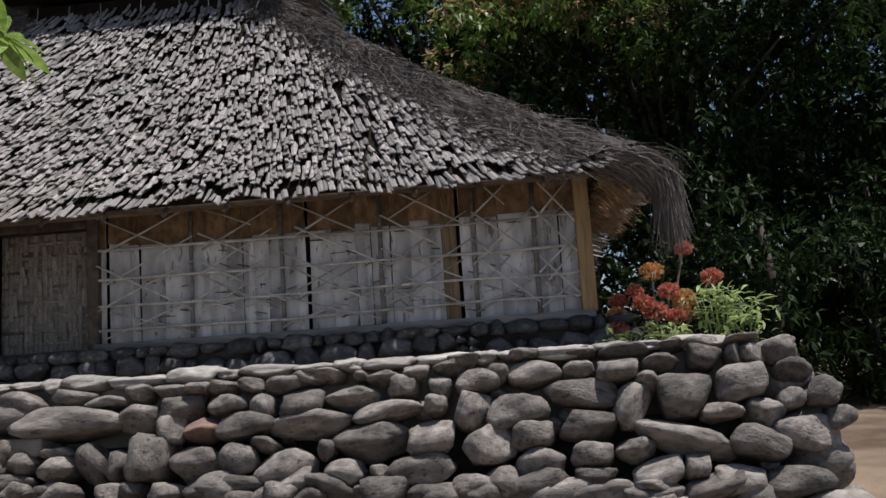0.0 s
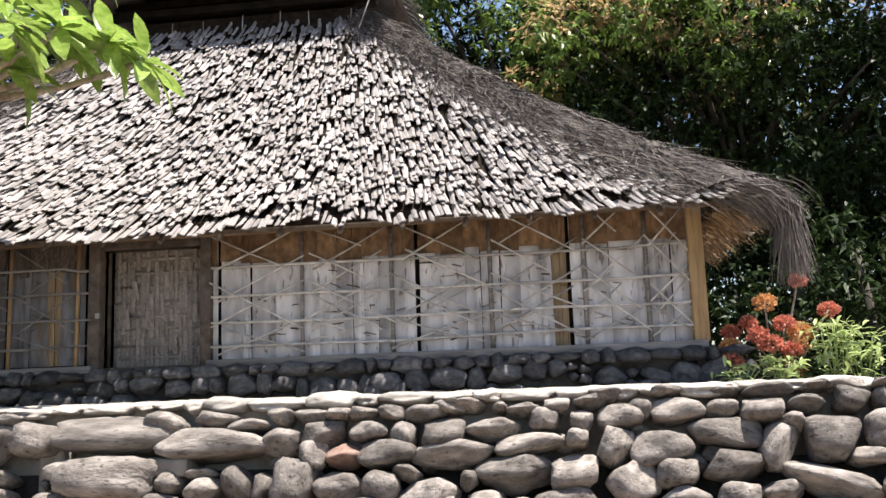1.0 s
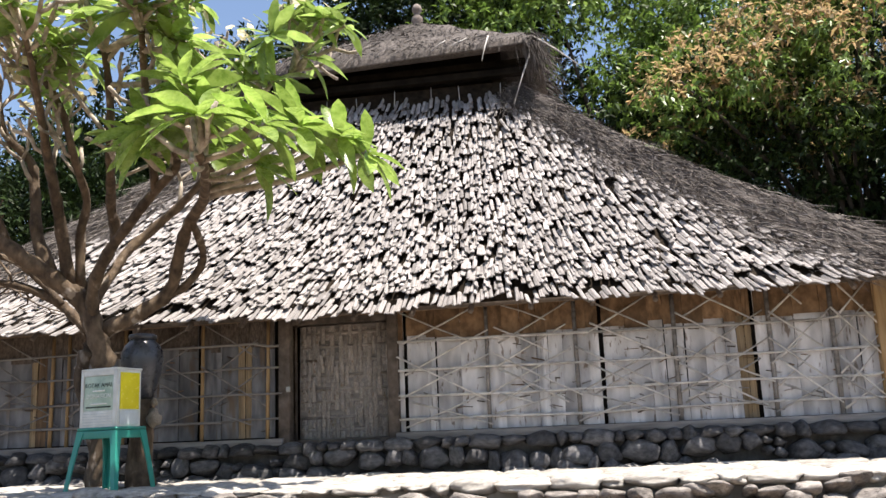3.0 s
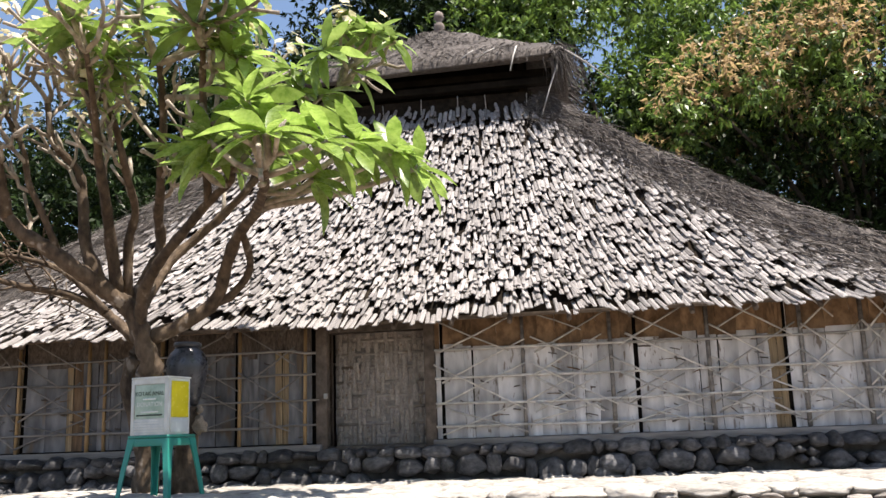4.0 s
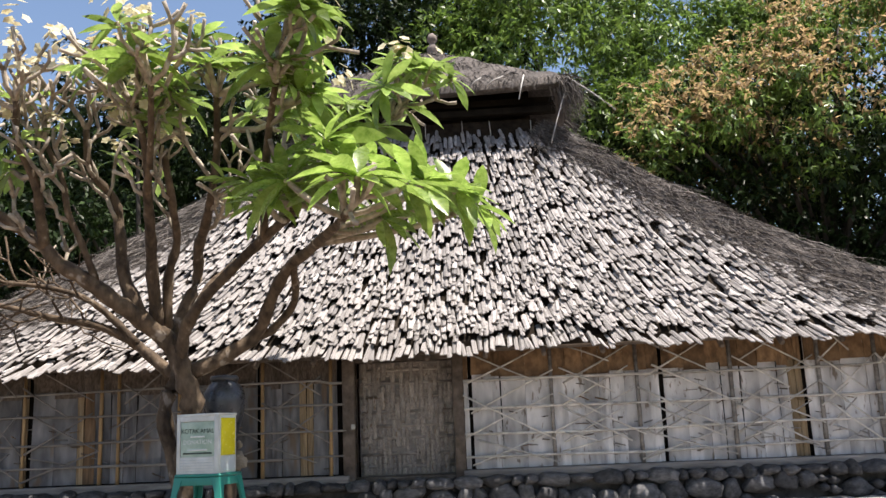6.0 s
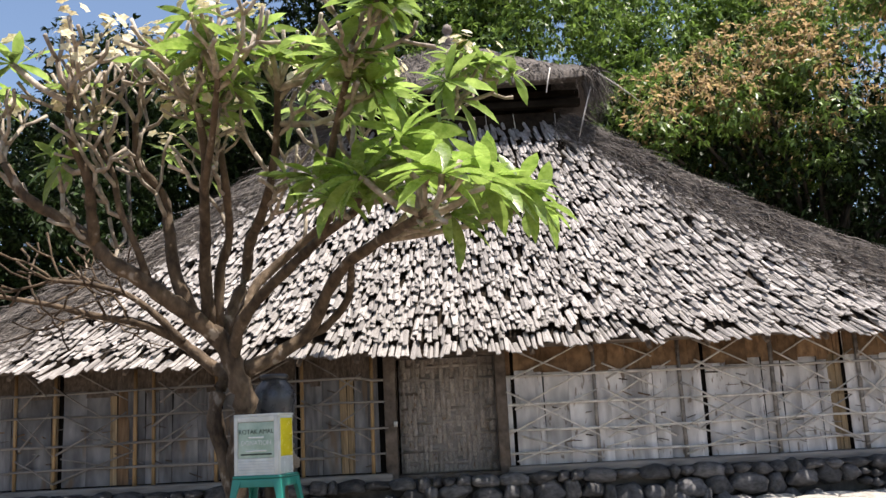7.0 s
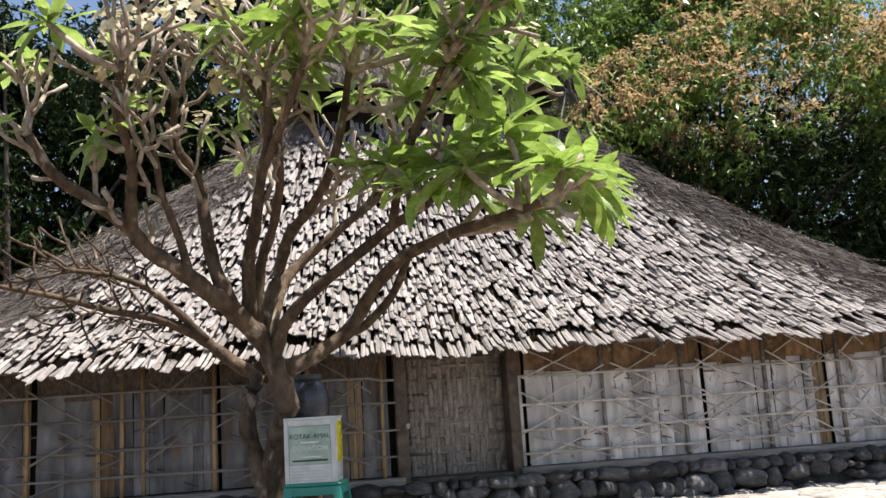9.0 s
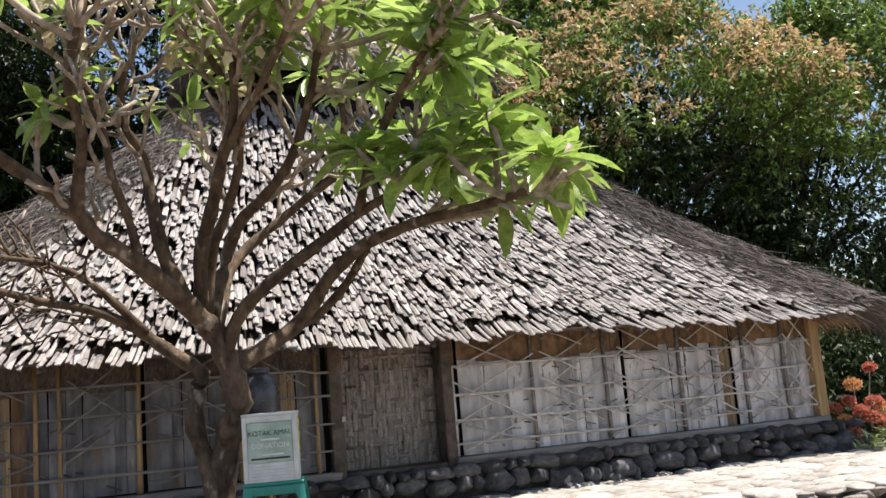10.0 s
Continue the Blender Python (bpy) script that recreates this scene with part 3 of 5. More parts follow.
def roof_shell():
    b = bmesh.new()
    n = 10
    rings = []
    for lift in (0.03, -0.05):
        for k in range(n + 1):
            t = 0.035 + 0.965 * k / n
            w, d, z = W0 + (W1 - W0) * t - 0.04, D0 + (W1 - D0) * t - 0.04, roof_z(t) + lift
            rings.append([b.verts.new((XC + sx * w, YC + sy * d, z)) for sx, sy in ((-1, -1), (1, -1), (1, 1), (-1, 1))])
        if lift > 0:
            for w, z in ((1.6, 6.86), (1.5, 6.86)):
                rings.append([b.verts.new((XC + sx * w, YC + sy * w, z)) for sx, sy in ((-1, -1), (1, -1), (1, 1), (-1, 1))])
    top = n + 3
    order = list(range(top)) + list(range(len(rings) - 1, top - 1, -1))
    for a, c in zip(order, order[1:] + order[:1]):
        for i in range(4):
            q = [rings[a][i], rings[a][(i + 1) % 4], rings[c][(i + 1) % 4], rings[c][i]]
            b.faces.new(q)
    bmesh.ops.recalc_face_normals(b, faces=b.faces)
    return b


ROOF = build_roof()


def strand(batch, p, d, length, width, droop, rnd):
    """A bent blade of fibre."""
    side = d.cross(Vector((rnd.uniform(-1, 1), rnd.uniform(-1, 1), rnd.uniform(-1, 1)))).normalized() * width
    v, q, dd = [], Vector(p), Vector(d)
    for k in range(4):
        s = side * (1 - k / 3.4)
        v += [q - s, q + s]
        q = q + dd * (length / 3)
        dd = (dd + Vector((rnd.gauss(0, 0.08), rnd.gauss(0, 0.08), -droop + rnd.gauss(0, 0.04)))).normalized()
    batch.add(v, [(0, 1, 3, 2), (2, 3, 5, 4), (4, 5, 7, 6)])


def build_hips():
    rnd = random.Random(21)
    for sx, sy in ((1, -1), (-1, -1), (1, 1), (-1, 1)):
        line = []
        for k in range(15):
            t = -0.01 + 1.025 * k / 14
            w, d = W0 + (W1 - W0) * t, D0 + (W1 - D0) * t
            line.append(Vector((XC + sx * w, YC + sy * d, roof_z(max(t, 0)) + min(t, 0) * 3.2 + 0.02)))
        body = Batch()
        tube(body, line, [(0.10 + 0.07 * (1 - k / 14)) * rnd.uniform(0.85, 1.15) for k in range(15)], 10, 0.16)
        hip = part("hip_ridge", body, M_HIP, HOUSE, "matted dark palm-fibre thatch over the hip")
        # matted cover that spreads over the shingles on both slopes
        cov = Batch()
        grid = []
        offs = (-1.0, -0.72, -0.4, 0.0, 0.4, 0.72, 1.0)
        steps = 40
        for j in range(steps + 1):
            f = j / steps
            t = -0.012 + 1.01 * f
            w, d = W0 + (W1 - W0) * t, D0 + (W1 - D0) * t
            wide = 0.32 + 0.62 * (1 - f) ** 0.8
            for o in offs:
                rag = 1 + 0.3 * noise.noise(Vector((f * 14, o, sx * 3 + sy))) * abs(o)
                lift = 0.17 * math.cos(o * 1.35) - 0.10 * abs(o) + 0.07 + 0.045 * noise.noise(Vector((f * 22, o * 3, 5 + sx)))
                grid.append((XC + sx * w - (sx * abs(o) * wide * rag if o > 0 else 0), YC + sy * d - (sy * abs(o) * wide * rag if o < 0 else 0), roof_z(max(t, 0)) + lift))
        k = len(offs)
        cov.add(grid, [(j * k + i, j * k + i + 1, (j + 1) * k + i + 1, (j + 1) * k + i) for j in range(steps) for i in range(k - 1)])
        part("matted_cover", cov, M_HIP, hip, "matted grey-brown palm-fibre cover")
        fib = Batch()
        n = 8000 if sy < 0 else 700
        for _ in range(n):
            f = rnd.random() ** 0.9 * 13.9
            i = int(f)
            p = line[i].lerp(line[i + 1], f - i)
            d = (line[i] - line[i + 1]).normalized()
            k = 1 - f / 14
            # the thatch spreads over both slopes beside the hip
            away = rnd.uniform(0, 1.05) if rnd.random() < 0.72 else -rnd.uniform(0, 1.0)
            t_here = max(-0.02, -0.01 + 1.025 * f / 14)
            q = p + Vector((-sx * max(0, away) * (0.34 + 0.62 * k), -sy * max(0, -away) * (0.34 + 0.62 * k), 0))
            if away > 0:
                q.z = roof_z(t_here) + 0.17 * math.cos(away * 1.35) - 0.1 * away + rnd.uniform(0.06, 0.12)
            else:
                q.z = roof_z(t_here) + 0.17 * math.cos(away * 1.35) + 0.1 * away + rnd.uniform(0.06, 0.12)
            tuft = 0.55 * noise.noise(q * 2.3)
            d = (d + Vector((-sx * (0.12 + tuft + rnd.gauss(0, 0.4)), -sy * (0.8 * noise.noise(q * 1.9 + Vector((7, 0, 0)))) + rnd.gauss(0, 0.4), rnd.uniform(-0.08, 0.2)))).normalized()
            strand(fib, q, d, rnd.uniform(0.14, 0.5), rnd.uniform(0.002, 0.0065), 0.10, rnd)
        # the shaggy end that hangs at the corner of the eave
        end = line[0]
        for _ in range(1500 if sy < 0 else 200):
            q = end + Vector((rnd.gauss(0, 0.1) - sx * 0.15, rnd.gauss(0, 0.12) - sy * 0.08, rnd.uniform(0.0, 0.18)))
            d = Vector((sx * rnd.uniform(0.5, 1.0), sy * rnd.uniform(-0.15, 0.35), rnd.uniform(-0.5, -0.05))).normalized()
            strand(fib, q, d, rnd.uniform(0.28, 0.52), rnd.uniform(0.003, 0.008), 0.5, rnd)
        for _ in range(1100 if sy < 0 else 60):
            q = end + Vector((sx * (0.2 + rnd.gauss(0, 0.045)), rnd.gauss(0, 0.06), rnd.uniform(-0.12, 0.08)))
            d = Vector((sx * rnd.uniform(-0.12, 0.22), rnd.gauss(0, 0.1), -1)).normalized()
            strand(fib, q, d, rnd.uniform(0.35, 0.8), rnd.uniform(0.004, 0.009), 0.15, rnd)
        part("palm_fibre", fib, M_FIBRE, hip, "loose grey-brown palm fibres", smooth=False, kind="stuff")
        if sx > 0 and sy < 0:
            eave = Batch()
            for _ in range(900):
                q = Vector((XC + W0 - rnd.uniform(0.0, 0.35), YC - D0 + rnd.uniform(0.1, 3.2), 3.22 + rnd.uniform(-0.02, 0.1)))
                d = Vector((rnd.uniform(0.5, 1.0), rnd.gauss(0, 0.3), rnd.uniform(-0.7, -0.1))).normalized()
                strand(eave, q, d, rnd.uniform(0.15, 0.4), rnd.uniform(0.004, 0.009), 0.2, rnd)
            part("eave_thatch", eave, M_STRAW, HOUSE, "ragged brown straw under the side eave", smooth=False, kind="stuff")


build_hips()


# ---- the raised cap of the roof ----
def build_cap():
    rnd = random.Random(4)
    c0, z0, z1 = 2.12, 7.1, 8.56
    b = bmesh.new()
    rings = []
    for r, z in ((c0, z0), (c0 - 0.05, z0 + 0.13), (1.2, 7.84), (0.15, z1), (0.1, z1 - 0.2), (1.2, 7.66), (c0 - 0.2, z0 + 0.02)):
        rings.append([b.verts.new((XC + sx * r, YC + sy * r, z + (0.05 if sx > 0 else -0.02))) for sx, sy in ((-1, -1), (1, -1), (1, 1), (-1, 1))])
    for a, c in zip(rings, rings[1:] + rings[:1]):
        for i in range(4):
            b.faces.new([a[i], a[(i + 1) % 4], c[(i + 1) % 4], c[i]])
    bmesh.ops.subdivide_edges(b, edges=b.edges, cuts=3, use_grid_fill=True)
    for v in b.verts:
        v.co += Vector((0, 0, 1)) * 0.07 * noise.noise(v.co * 2.2)
    bmesh.ops.recalc_face_normals(b, faces=b.faces)
    cap = part("cap_roof", b, M_HIP, HOUSE, "raised cap roof thatched with dark palm fibre")
    fib = Batch()
    for face in range(4):
        n = 1500 if face in (0, 1) else 300
        for _ in range(n):
            u, t = rnd.uniform(-1, 1), rnd.random() ** 1.5
            r = c0 + (0.15 - c0) * t
            z = z0 + 0.13 + (z1 - z0 - 0.1) * t ** 1.05 + 0.04
            p = Vector((u * r, -r, 0))
            d = Vector((rnd.gauss(0, 0.25), -0.8, -0.55 + rnd.gauss(0, 0.12))).normalized()
            rot = Matrix.Rotation(face * math.pi / 2, 3, "Z")
            p, d = rot @ p, rot @ d
            strand(fib, (XC + p.x, YC + p.y, z), d, rnd.uniform(0.2, 0.5), rnd.uniform(0.004, 0.012), 0.12, rnd)
    for sx, sy, n in ((1, -1, 480), (-1, -1, 400), (1, 1, 200), (-1, 1, 200)):
        for _ in range(n):
            q = Vector((XC + sx * (c0 - 0.1 + rnd.gauss(0, 0.07)), YC + sy * (c0 - 0.1 + rnd.gauss(0, 0.08)), z0 + rnd.uniform(0.0, 0.25)))
            d = Vector((sx * rnd.uniform(-0.1, 0.5), sy * rnd.uniform(-0.3, 0.5), rnd.uniform(-1, -0.1))).normalized()
            strand(fib, q, d, rnd.uniform(0.25, 0.62), rnd.uniform(0.003, 0.008), 0.4, rnd)
    part("palm_fibre", fib, M_CAPFIBRE, cap, "loose grey palm fibres hanging at the corners", smooth=False, kind="stuff")
    # stray straws
    for px, py, pz, dx, dy, dz, ln in ((-1.7, 11.0, 7.25, 0.7, -0.1, -0.62, 0.9), (-1.75, 11.0, 7.0, -0.28, -0.2, -0.9, 0.85), (-2.6, 10.95, 7.3, -0.7, -0.3, -0.5, 0.35),
                                       (-2.3, 10.95, 7.3, -0.2, -0.3, -0.9, 0.45), (-2.9, 10.95, 7.3, -0.6, -0.3, -0.6, 0.3)):
        s = Batch()
        a = Vector((px, py, pz))
        tube(s, [a, a + Vector((dx, dy, dz)) * ln * 0.5 + Vector((0, 0, 0.02)), a + Vector((dx, dy, dz)) * ln], [0.011, 0.01, 0.007], 5)
        part("straw", s, M_STICK, cap, "pale loose straw")
    # timbers of the neck, behind the opening, whose shade is put into their colour
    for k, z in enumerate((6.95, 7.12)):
        part("neck_beam", boxed(XC - 1.9, XC + 1.9, YC - 1.75 + 0.1 * k, YC - 1.62 + 0.1 * k, z - 0.05, z + 0.05, 0.01), M_GAP, HOUSE, "beam under the cap roof, coloured near black for shade")
    for sx in (-1, 1):
        for sy in (-1, 1):
            p = Batch()
            tube(p, [(XC + sx * 1.45, YC + sy * 1.45, 6.2), (XC + sx * 1.45, YC + sy * 1.45, 7.5)], [0.09, 0.085], 10)
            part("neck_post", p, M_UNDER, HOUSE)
    # panel added to fill the neck opening with painted shade
    part("neck_panel", boxed(XC - 1.5, XC + 1.5, YC - 1.42, YC - 1.38, 6.4, 7.7), M_GAP, HOUSE, "added near-black panel standing for shade inside the roof neck")
    for k in range(7):
        x = XC - 1.5 + 0.5 * k + rnd.uniform(-0.06, 0.06)
        p = Batch()
        tube(p, [(x, YC - 1.72, 6.6), (x + rnd.uniform(-0.02, 0.02), YC - 1.68, 6.78 + rnd.uniform(0, 0.08))], [0.008, 0.006], 6)
        part("peg", p, M_STICK, HOUSE, "small bamboo peg at the roof neck")
    fin = lathe([(0.19, 0), (0.21, 0.06), (0.15, 0.16), (0.115, 0.2), (0.11, 0.3), (0.135, 0.36), (0.125, 0.44), (0.07, 0.5), (0.065, 0.53), (0.115, 0.6), (0.12, 0.66), (0.09, 0.74), (0.03, 0.79)], 18)
    part("finial", fin, M_FINIAL, HOUSE, "turned grey clay finial on the roof peak", m=Matrix.Translation((XC + 0.05, YC - 0.02, 8.46)) @ Matrix.Scale(0.72, 4))


build_cap()

# ---- walls of the house ----
WY, SILL, HEAD = 9.12, 2.0, 3.36
XL, XR = -9.2, 1.74
DOOR_L, DOOR_R = -4.5, -3.36


def cylinder_between(a, b, r0, r1=None, sides=7, bow=0.0):
    t = Batch()
    a, b = Vector(a), Vector(b)
    mid = (a + b) / 2 + Vector((0, 0, bow))
    tube(t, [a, mid, b], [r0, ((r1 or r0) + r0) / 2, r1 or r0], sides)
    return t


def build_plinth():
    plinth = part("plinth", boxed(XL - 0.15, XR + 0.22, 9.02, 17.3, 1.4, 1.93), M_DARKMORTAR, HOUSE, "low plinth of dark river stones", smooth=False)
    rnd = random.Random(33)
    kinds = [stone_mesh("plinth_stone", M_BASALT, 60 + s, 2.3 + 0.3 * (s % 3), 3, 0.16, 5) for s in range(8)]
    for x, z, w, h, tilt in wall_stones(XL, XR + 0.3, 1.5, 1.95, rnd, 0.1, 0.23, (0.12, 0.36)):
        lean = 0.16 * (1.95 - z)
        m = Matrix.Translation((x, 8.98 - lean, z)) @ Matrix.Rotation(radians(tilt), 4, "Y") @ Matrix.Diagonal((w * 1.07, rnd.uniform(0.22, 0.32), h * 1.12, 1))
        part("stone", kinds[rnd.randrange(8)], None, plinth, m=m)
    for x, z, w, h, tilt in wall_stones(9.0, 12.5, 1.5, 1.95, rnd, 0.13, 0.2, (0.2, 0.34)):
        m = Matrix.Translation((XR + 0.22, x, z)) @ Matrix.Rotation(math.pi / 2, 4, "Z") @ Matrix.Diagonal((w * 1.03, 0.24, h * 1.05, 1))
        part("stone", kinds[rnd.randrange(8)], None, plinth, m=m)


build_plinth()


def strip_mesh(name, material, seed, thick=0.012):
    """A flattened bamboo sheet one unit wide and high, slightly wavy."""
    r = random.Random(seed)
    b = Batch()
    rows = 5
    v = []
    for side in (0, 1):
        for j in range(rows + 1):
            for i in range(3):
                v.append(((i - 1) * 0.5 + r.uniform(-0.02, 0.02) * (i != 1), (thick if side else 0) - (0.006 if i == 1 else 0) + r.uniform(-0.004, 0.004), j / rows))
    n = 3 * (rows + 1)
    f = []
    for j in range(rows):
        for i in range(2):
            k = 3 * j + i
            f.append((k, k + 1, k + 4, k + 3))
        for k in (3 * j, 3 * j + 2):
            f.append((k, n + k, n + k + 3, k + 3))
    b.add(v, f)
    return b.mesh(name, material, False)


def build_front_wall():
    rnd = random.Random(14)
    # near-black backing makes joints and slots look deeply shaded
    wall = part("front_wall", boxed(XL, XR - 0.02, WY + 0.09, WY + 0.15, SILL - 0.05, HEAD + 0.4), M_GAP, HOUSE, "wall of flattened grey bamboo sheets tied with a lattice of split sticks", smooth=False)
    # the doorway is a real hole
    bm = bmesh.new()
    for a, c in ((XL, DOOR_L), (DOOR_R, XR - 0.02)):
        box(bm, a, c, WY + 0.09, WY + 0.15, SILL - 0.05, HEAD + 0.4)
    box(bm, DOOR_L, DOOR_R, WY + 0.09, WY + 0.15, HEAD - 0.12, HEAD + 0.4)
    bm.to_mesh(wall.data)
    bm.free()
    grey = [strip_mesh("bamboo_sheet", M_MAT, s) for s in range(8)]
    gold = [strip_mesh("bamboo_sheet", M_MATGOLD, 20 + s) for s in range(3)]
    # west of the door: old sheets, colour lowered for the tree's shade
    old = [strip_mesh("bamboo_sheet", M_MATSHADED, 60 + s) for s in range(6)]
    # top sheets west of the door, dark colour standing for eave and tree shade
    shade_tops = [strip_mesh("bamboo_sheet", M_WOOD, 40 + s) for s in range(4)]
    brown = [strip_mesh("bamboo_sheet", M_MATBROWN, 30 + s) for s in range(4)]
    torn = [strip_mesh("sliver", (M_WOOD, M_SILL, M_MATBROWN)[s % 3], 90 + s) for s in range(6)]
    posts = (-8.75, -8.31, -7.4, -7.2, -6.5, -5.54, -4.78, -2.3, -1.34, -0.33, 0.6, 1.22)
    slots = (-1.09, 0.46, -4.68, -3.2, -6.45, -8.24, -5.6)
    x = XL
    while x < XR - 0.08:
        w = rnd.uniform(0.1, 0.28)
        if DOOR_L - 0.14 < x + w / 2 < DOOR_R + 0.1:
            x += 0.03
            continue
        if min(abs(x + w / 2 - s) for s in slots) < 0.02 + w / 2:
            near = min(slots, key=lambda s: abs(x + w / 2 - s))
            if near - 0.02 - x > 0.035:
                w = near - 0.02 - x
            else:
                x = near + 0.021
                continue
        golden = rnd.random() < 0.02 or min(abs(x + w / 2 - s) for s in (-4.97, -6.95, -8.3, 0.4)) < 0.05
        if golden:
            w = min(w, 0.075)
        m = Matrix.Translation((x + w / 2, WY + 0.04 + rnd.uniform(-0.012, 0.012), SILL + 0.02)) @ Matrix.Rotation(rnd.gauss(0, 0.006), 4, "Y") @ Matrix.Rotation(rnd.gauss(0, 0.05), 4, "Z") @ Matrix.Diagonal((w * rnd.choice((0.94, 1.0, 1.03)), 1, HEAD + 0.16 - SILL, 1))
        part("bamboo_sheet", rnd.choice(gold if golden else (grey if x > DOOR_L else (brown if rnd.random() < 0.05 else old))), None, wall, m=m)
        # top band under the eave: brown sheets with its shade in their colour
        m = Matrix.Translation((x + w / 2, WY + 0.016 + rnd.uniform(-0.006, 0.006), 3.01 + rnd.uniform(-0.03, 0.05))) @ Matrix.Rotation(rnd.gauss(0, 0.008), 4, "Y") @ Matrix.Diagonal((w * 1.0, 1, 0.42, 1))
        part("bamboo_sheet", rnd.choice(brown if x > DOOR_L else shade_tops), None, wall, m=m)
        x += w
    # upright laths
    for p in posts:
        r = rnd.uniform(0.02, 0.027)
        x = p + rnd.uniform(-0.01, 0.01)
        part("upright", cylinder_between((x, WY + 0.005, SILL), (x + rnd.uniform(-0.02, 0.02), WY + 0.005, HEAD), r, r * 0.9), M_SILL if p > DOOR_L else M_POST, wall, "upright bamboo lath")
    # level sticks
    for x0, x1, levels in ((XL, DOOR_L - 0.12, (3.03, 2.79, 2.47, 2.2)), (DOOR_R + 0.08, XR - 0.06, (2.98, 2.67, 2.4, 2.15))):
        for z in levels:
            x = x0
            zb = z
            while x < x1 - 0.1:
                ln = min(rnd.uniform(1.3, 2.4), x1 - x)
                za, zb = zb, z + rnd.uniform(-0.03, 0.03)
                part("stick", cylinder_between((x - 0.03, WY - 0.022, za), (x + ln + 0.03, WY - 0.022 + rnd.uniform(-0.01, 0.01), zb), rnd.uniform(0.012, 0.016), None, 6, rnd.uniform(-0.015, 0.015)), M_STICK if x0 > DOOR_L else M_SILL, wall, "level split-bamboo stick")
                x += ln
    # crossing sticks: a tall and a low cross in every bay between the uprights
    edges = [p for p in posts if p < DOOR_L] + [None, DOOR_R + 0.1] + [p for p in posts if p > DOOR_R] + [XR - 0.06]
    for xa, xb in zip(edges, edges[1:]):
        if xa is None or xb is None or xb - xa < 0.3:
            continue
        wide = xb - xa
        east = xa > DOOR_L
        for zt, zb in ((3.36, 2.86), (3.1, 2.56), (2.8, 2.34), (2.62, 2.12), (2.36, 2.06)):
            for fall in (1, -1):
                if rnd.random() > (0.93 if east else 0.7):
                    continue
                a0, a1 = xa + rnd.uniform(-0.03, 0.16) * wide, xb + rnd.uniform(-0.2, 0.05) * wide
                if rnd.random() < 0.2:
                    a1 = a0 + (a1 - a0) * rnd.uniform(0.45, 0.7)
                a1 = min(a1, XR - 0.1)
                k = (a1 - a0) / wide
                top, low = zt + rnd.uniform(-0.04, 0.04), max(zt - (zt - zb) * k + rnd.uniform(-0.04, 0.04), 2.03)
                za, zc = (top, low) if fall > 0 else (low, top)
                y = WY - 0.036 - 0.008 * fall
                part("stick", cylinder_between((a0, y, za), (a1, y + 0.006, zc), rnd.uniform(0.0095, 0.0135), 0.008, 6, rnd.uniform(-0.012, 0.012)), M_STICK if east else M_SILL, wall, "slanting split-bamboo stick")
    # torn slivers of the sheets
    for _ in range(150):
        x = rnd.uniform(XL + 0.1, XR - 0.3)
        if DOOR_L - 0.2 < x < DOOR_R + 0.2:
            continue
        z, ln = rnd.uniform(2.08, 2.95), rnd.uniform(0.05, 0.16)
        m = Matrix.Translation((x, WY + 0.022 + rnd.uniform(-0.008, 0.008), z)) @ Matrix.Rotation(rnd.gauss(0.1, 0.3), 4, "Y") @ Matrix.Diagonal((ln, 1, rnd.uniform(0.005, 0.015), 1))
        part("sliver", rnd.choice(torn), None, wall, m=m)
    # sill and head beams
    part("sill_beam", boxed(DOOR_R + 0.06, XR + 0.02, WY - 0.1, WY + 0.12, 1.935, 2.015, 0.012), M_SILL, HOUSE, "grey weathered timber sill")
    part("sill_beam", boxed(XL, DOOR_L - 0.06, WY - 0.1, WY + 0.12, 1.925, 2.005, 0.012), M_SILL, HOUSE, "grey weathered timber sill")
    part("head_beam", cylinder_between((XL - 0.3, WY - 0.16, 3.33), (XR + 0.45, WY - 0.16, 3.36), 0.06, 0.055, 10), M_BEAM, HOUSE, "brown round eave beam")
    part("eave_pole", cylinder_between((XL - 0.5, FRONT + 0.22, 3.28), (XR + 0.35, FRONT + 0.22, 3.3), 0.03, 0.03, 8), M_WOOD, HOUSE, "dark bamboo pole under the eave")
    for x in (XR - 0.03,):
        part("corner_post", boxed(x - 0.075, x + 0.075, WY - 0.06, WY + 0.09, 2.0, 3.42, 0.012), M_POST, HOUSE, "golden-brown square corner post")
    # rafters seen under the eave
    x = XL
    while x < XR + 0.3:
        part("rafter", cylinder_between((x, FRONT + 0.1, 3.2), (x, WY + 0.4, 3.86), 0.03, 0.03, 6), M_WOOD, HOUSE)
        x += 0.62
    # the other three sides
    for name, a in (("side_wall", (XR - 0.08, XR - 0.02, WY + 0.15, 17.1)), ("side_wall", (XL, XL + 0.06, WY + 0.15, 17.1)), ("back_wall", (XL, XR, 17.1, 17.16))):
        part(name, boxed(*a, 1.93, 3.55), M_MAT, HOUSE, "plain grey bamboo wall", smooth=False)


build_front_wall()


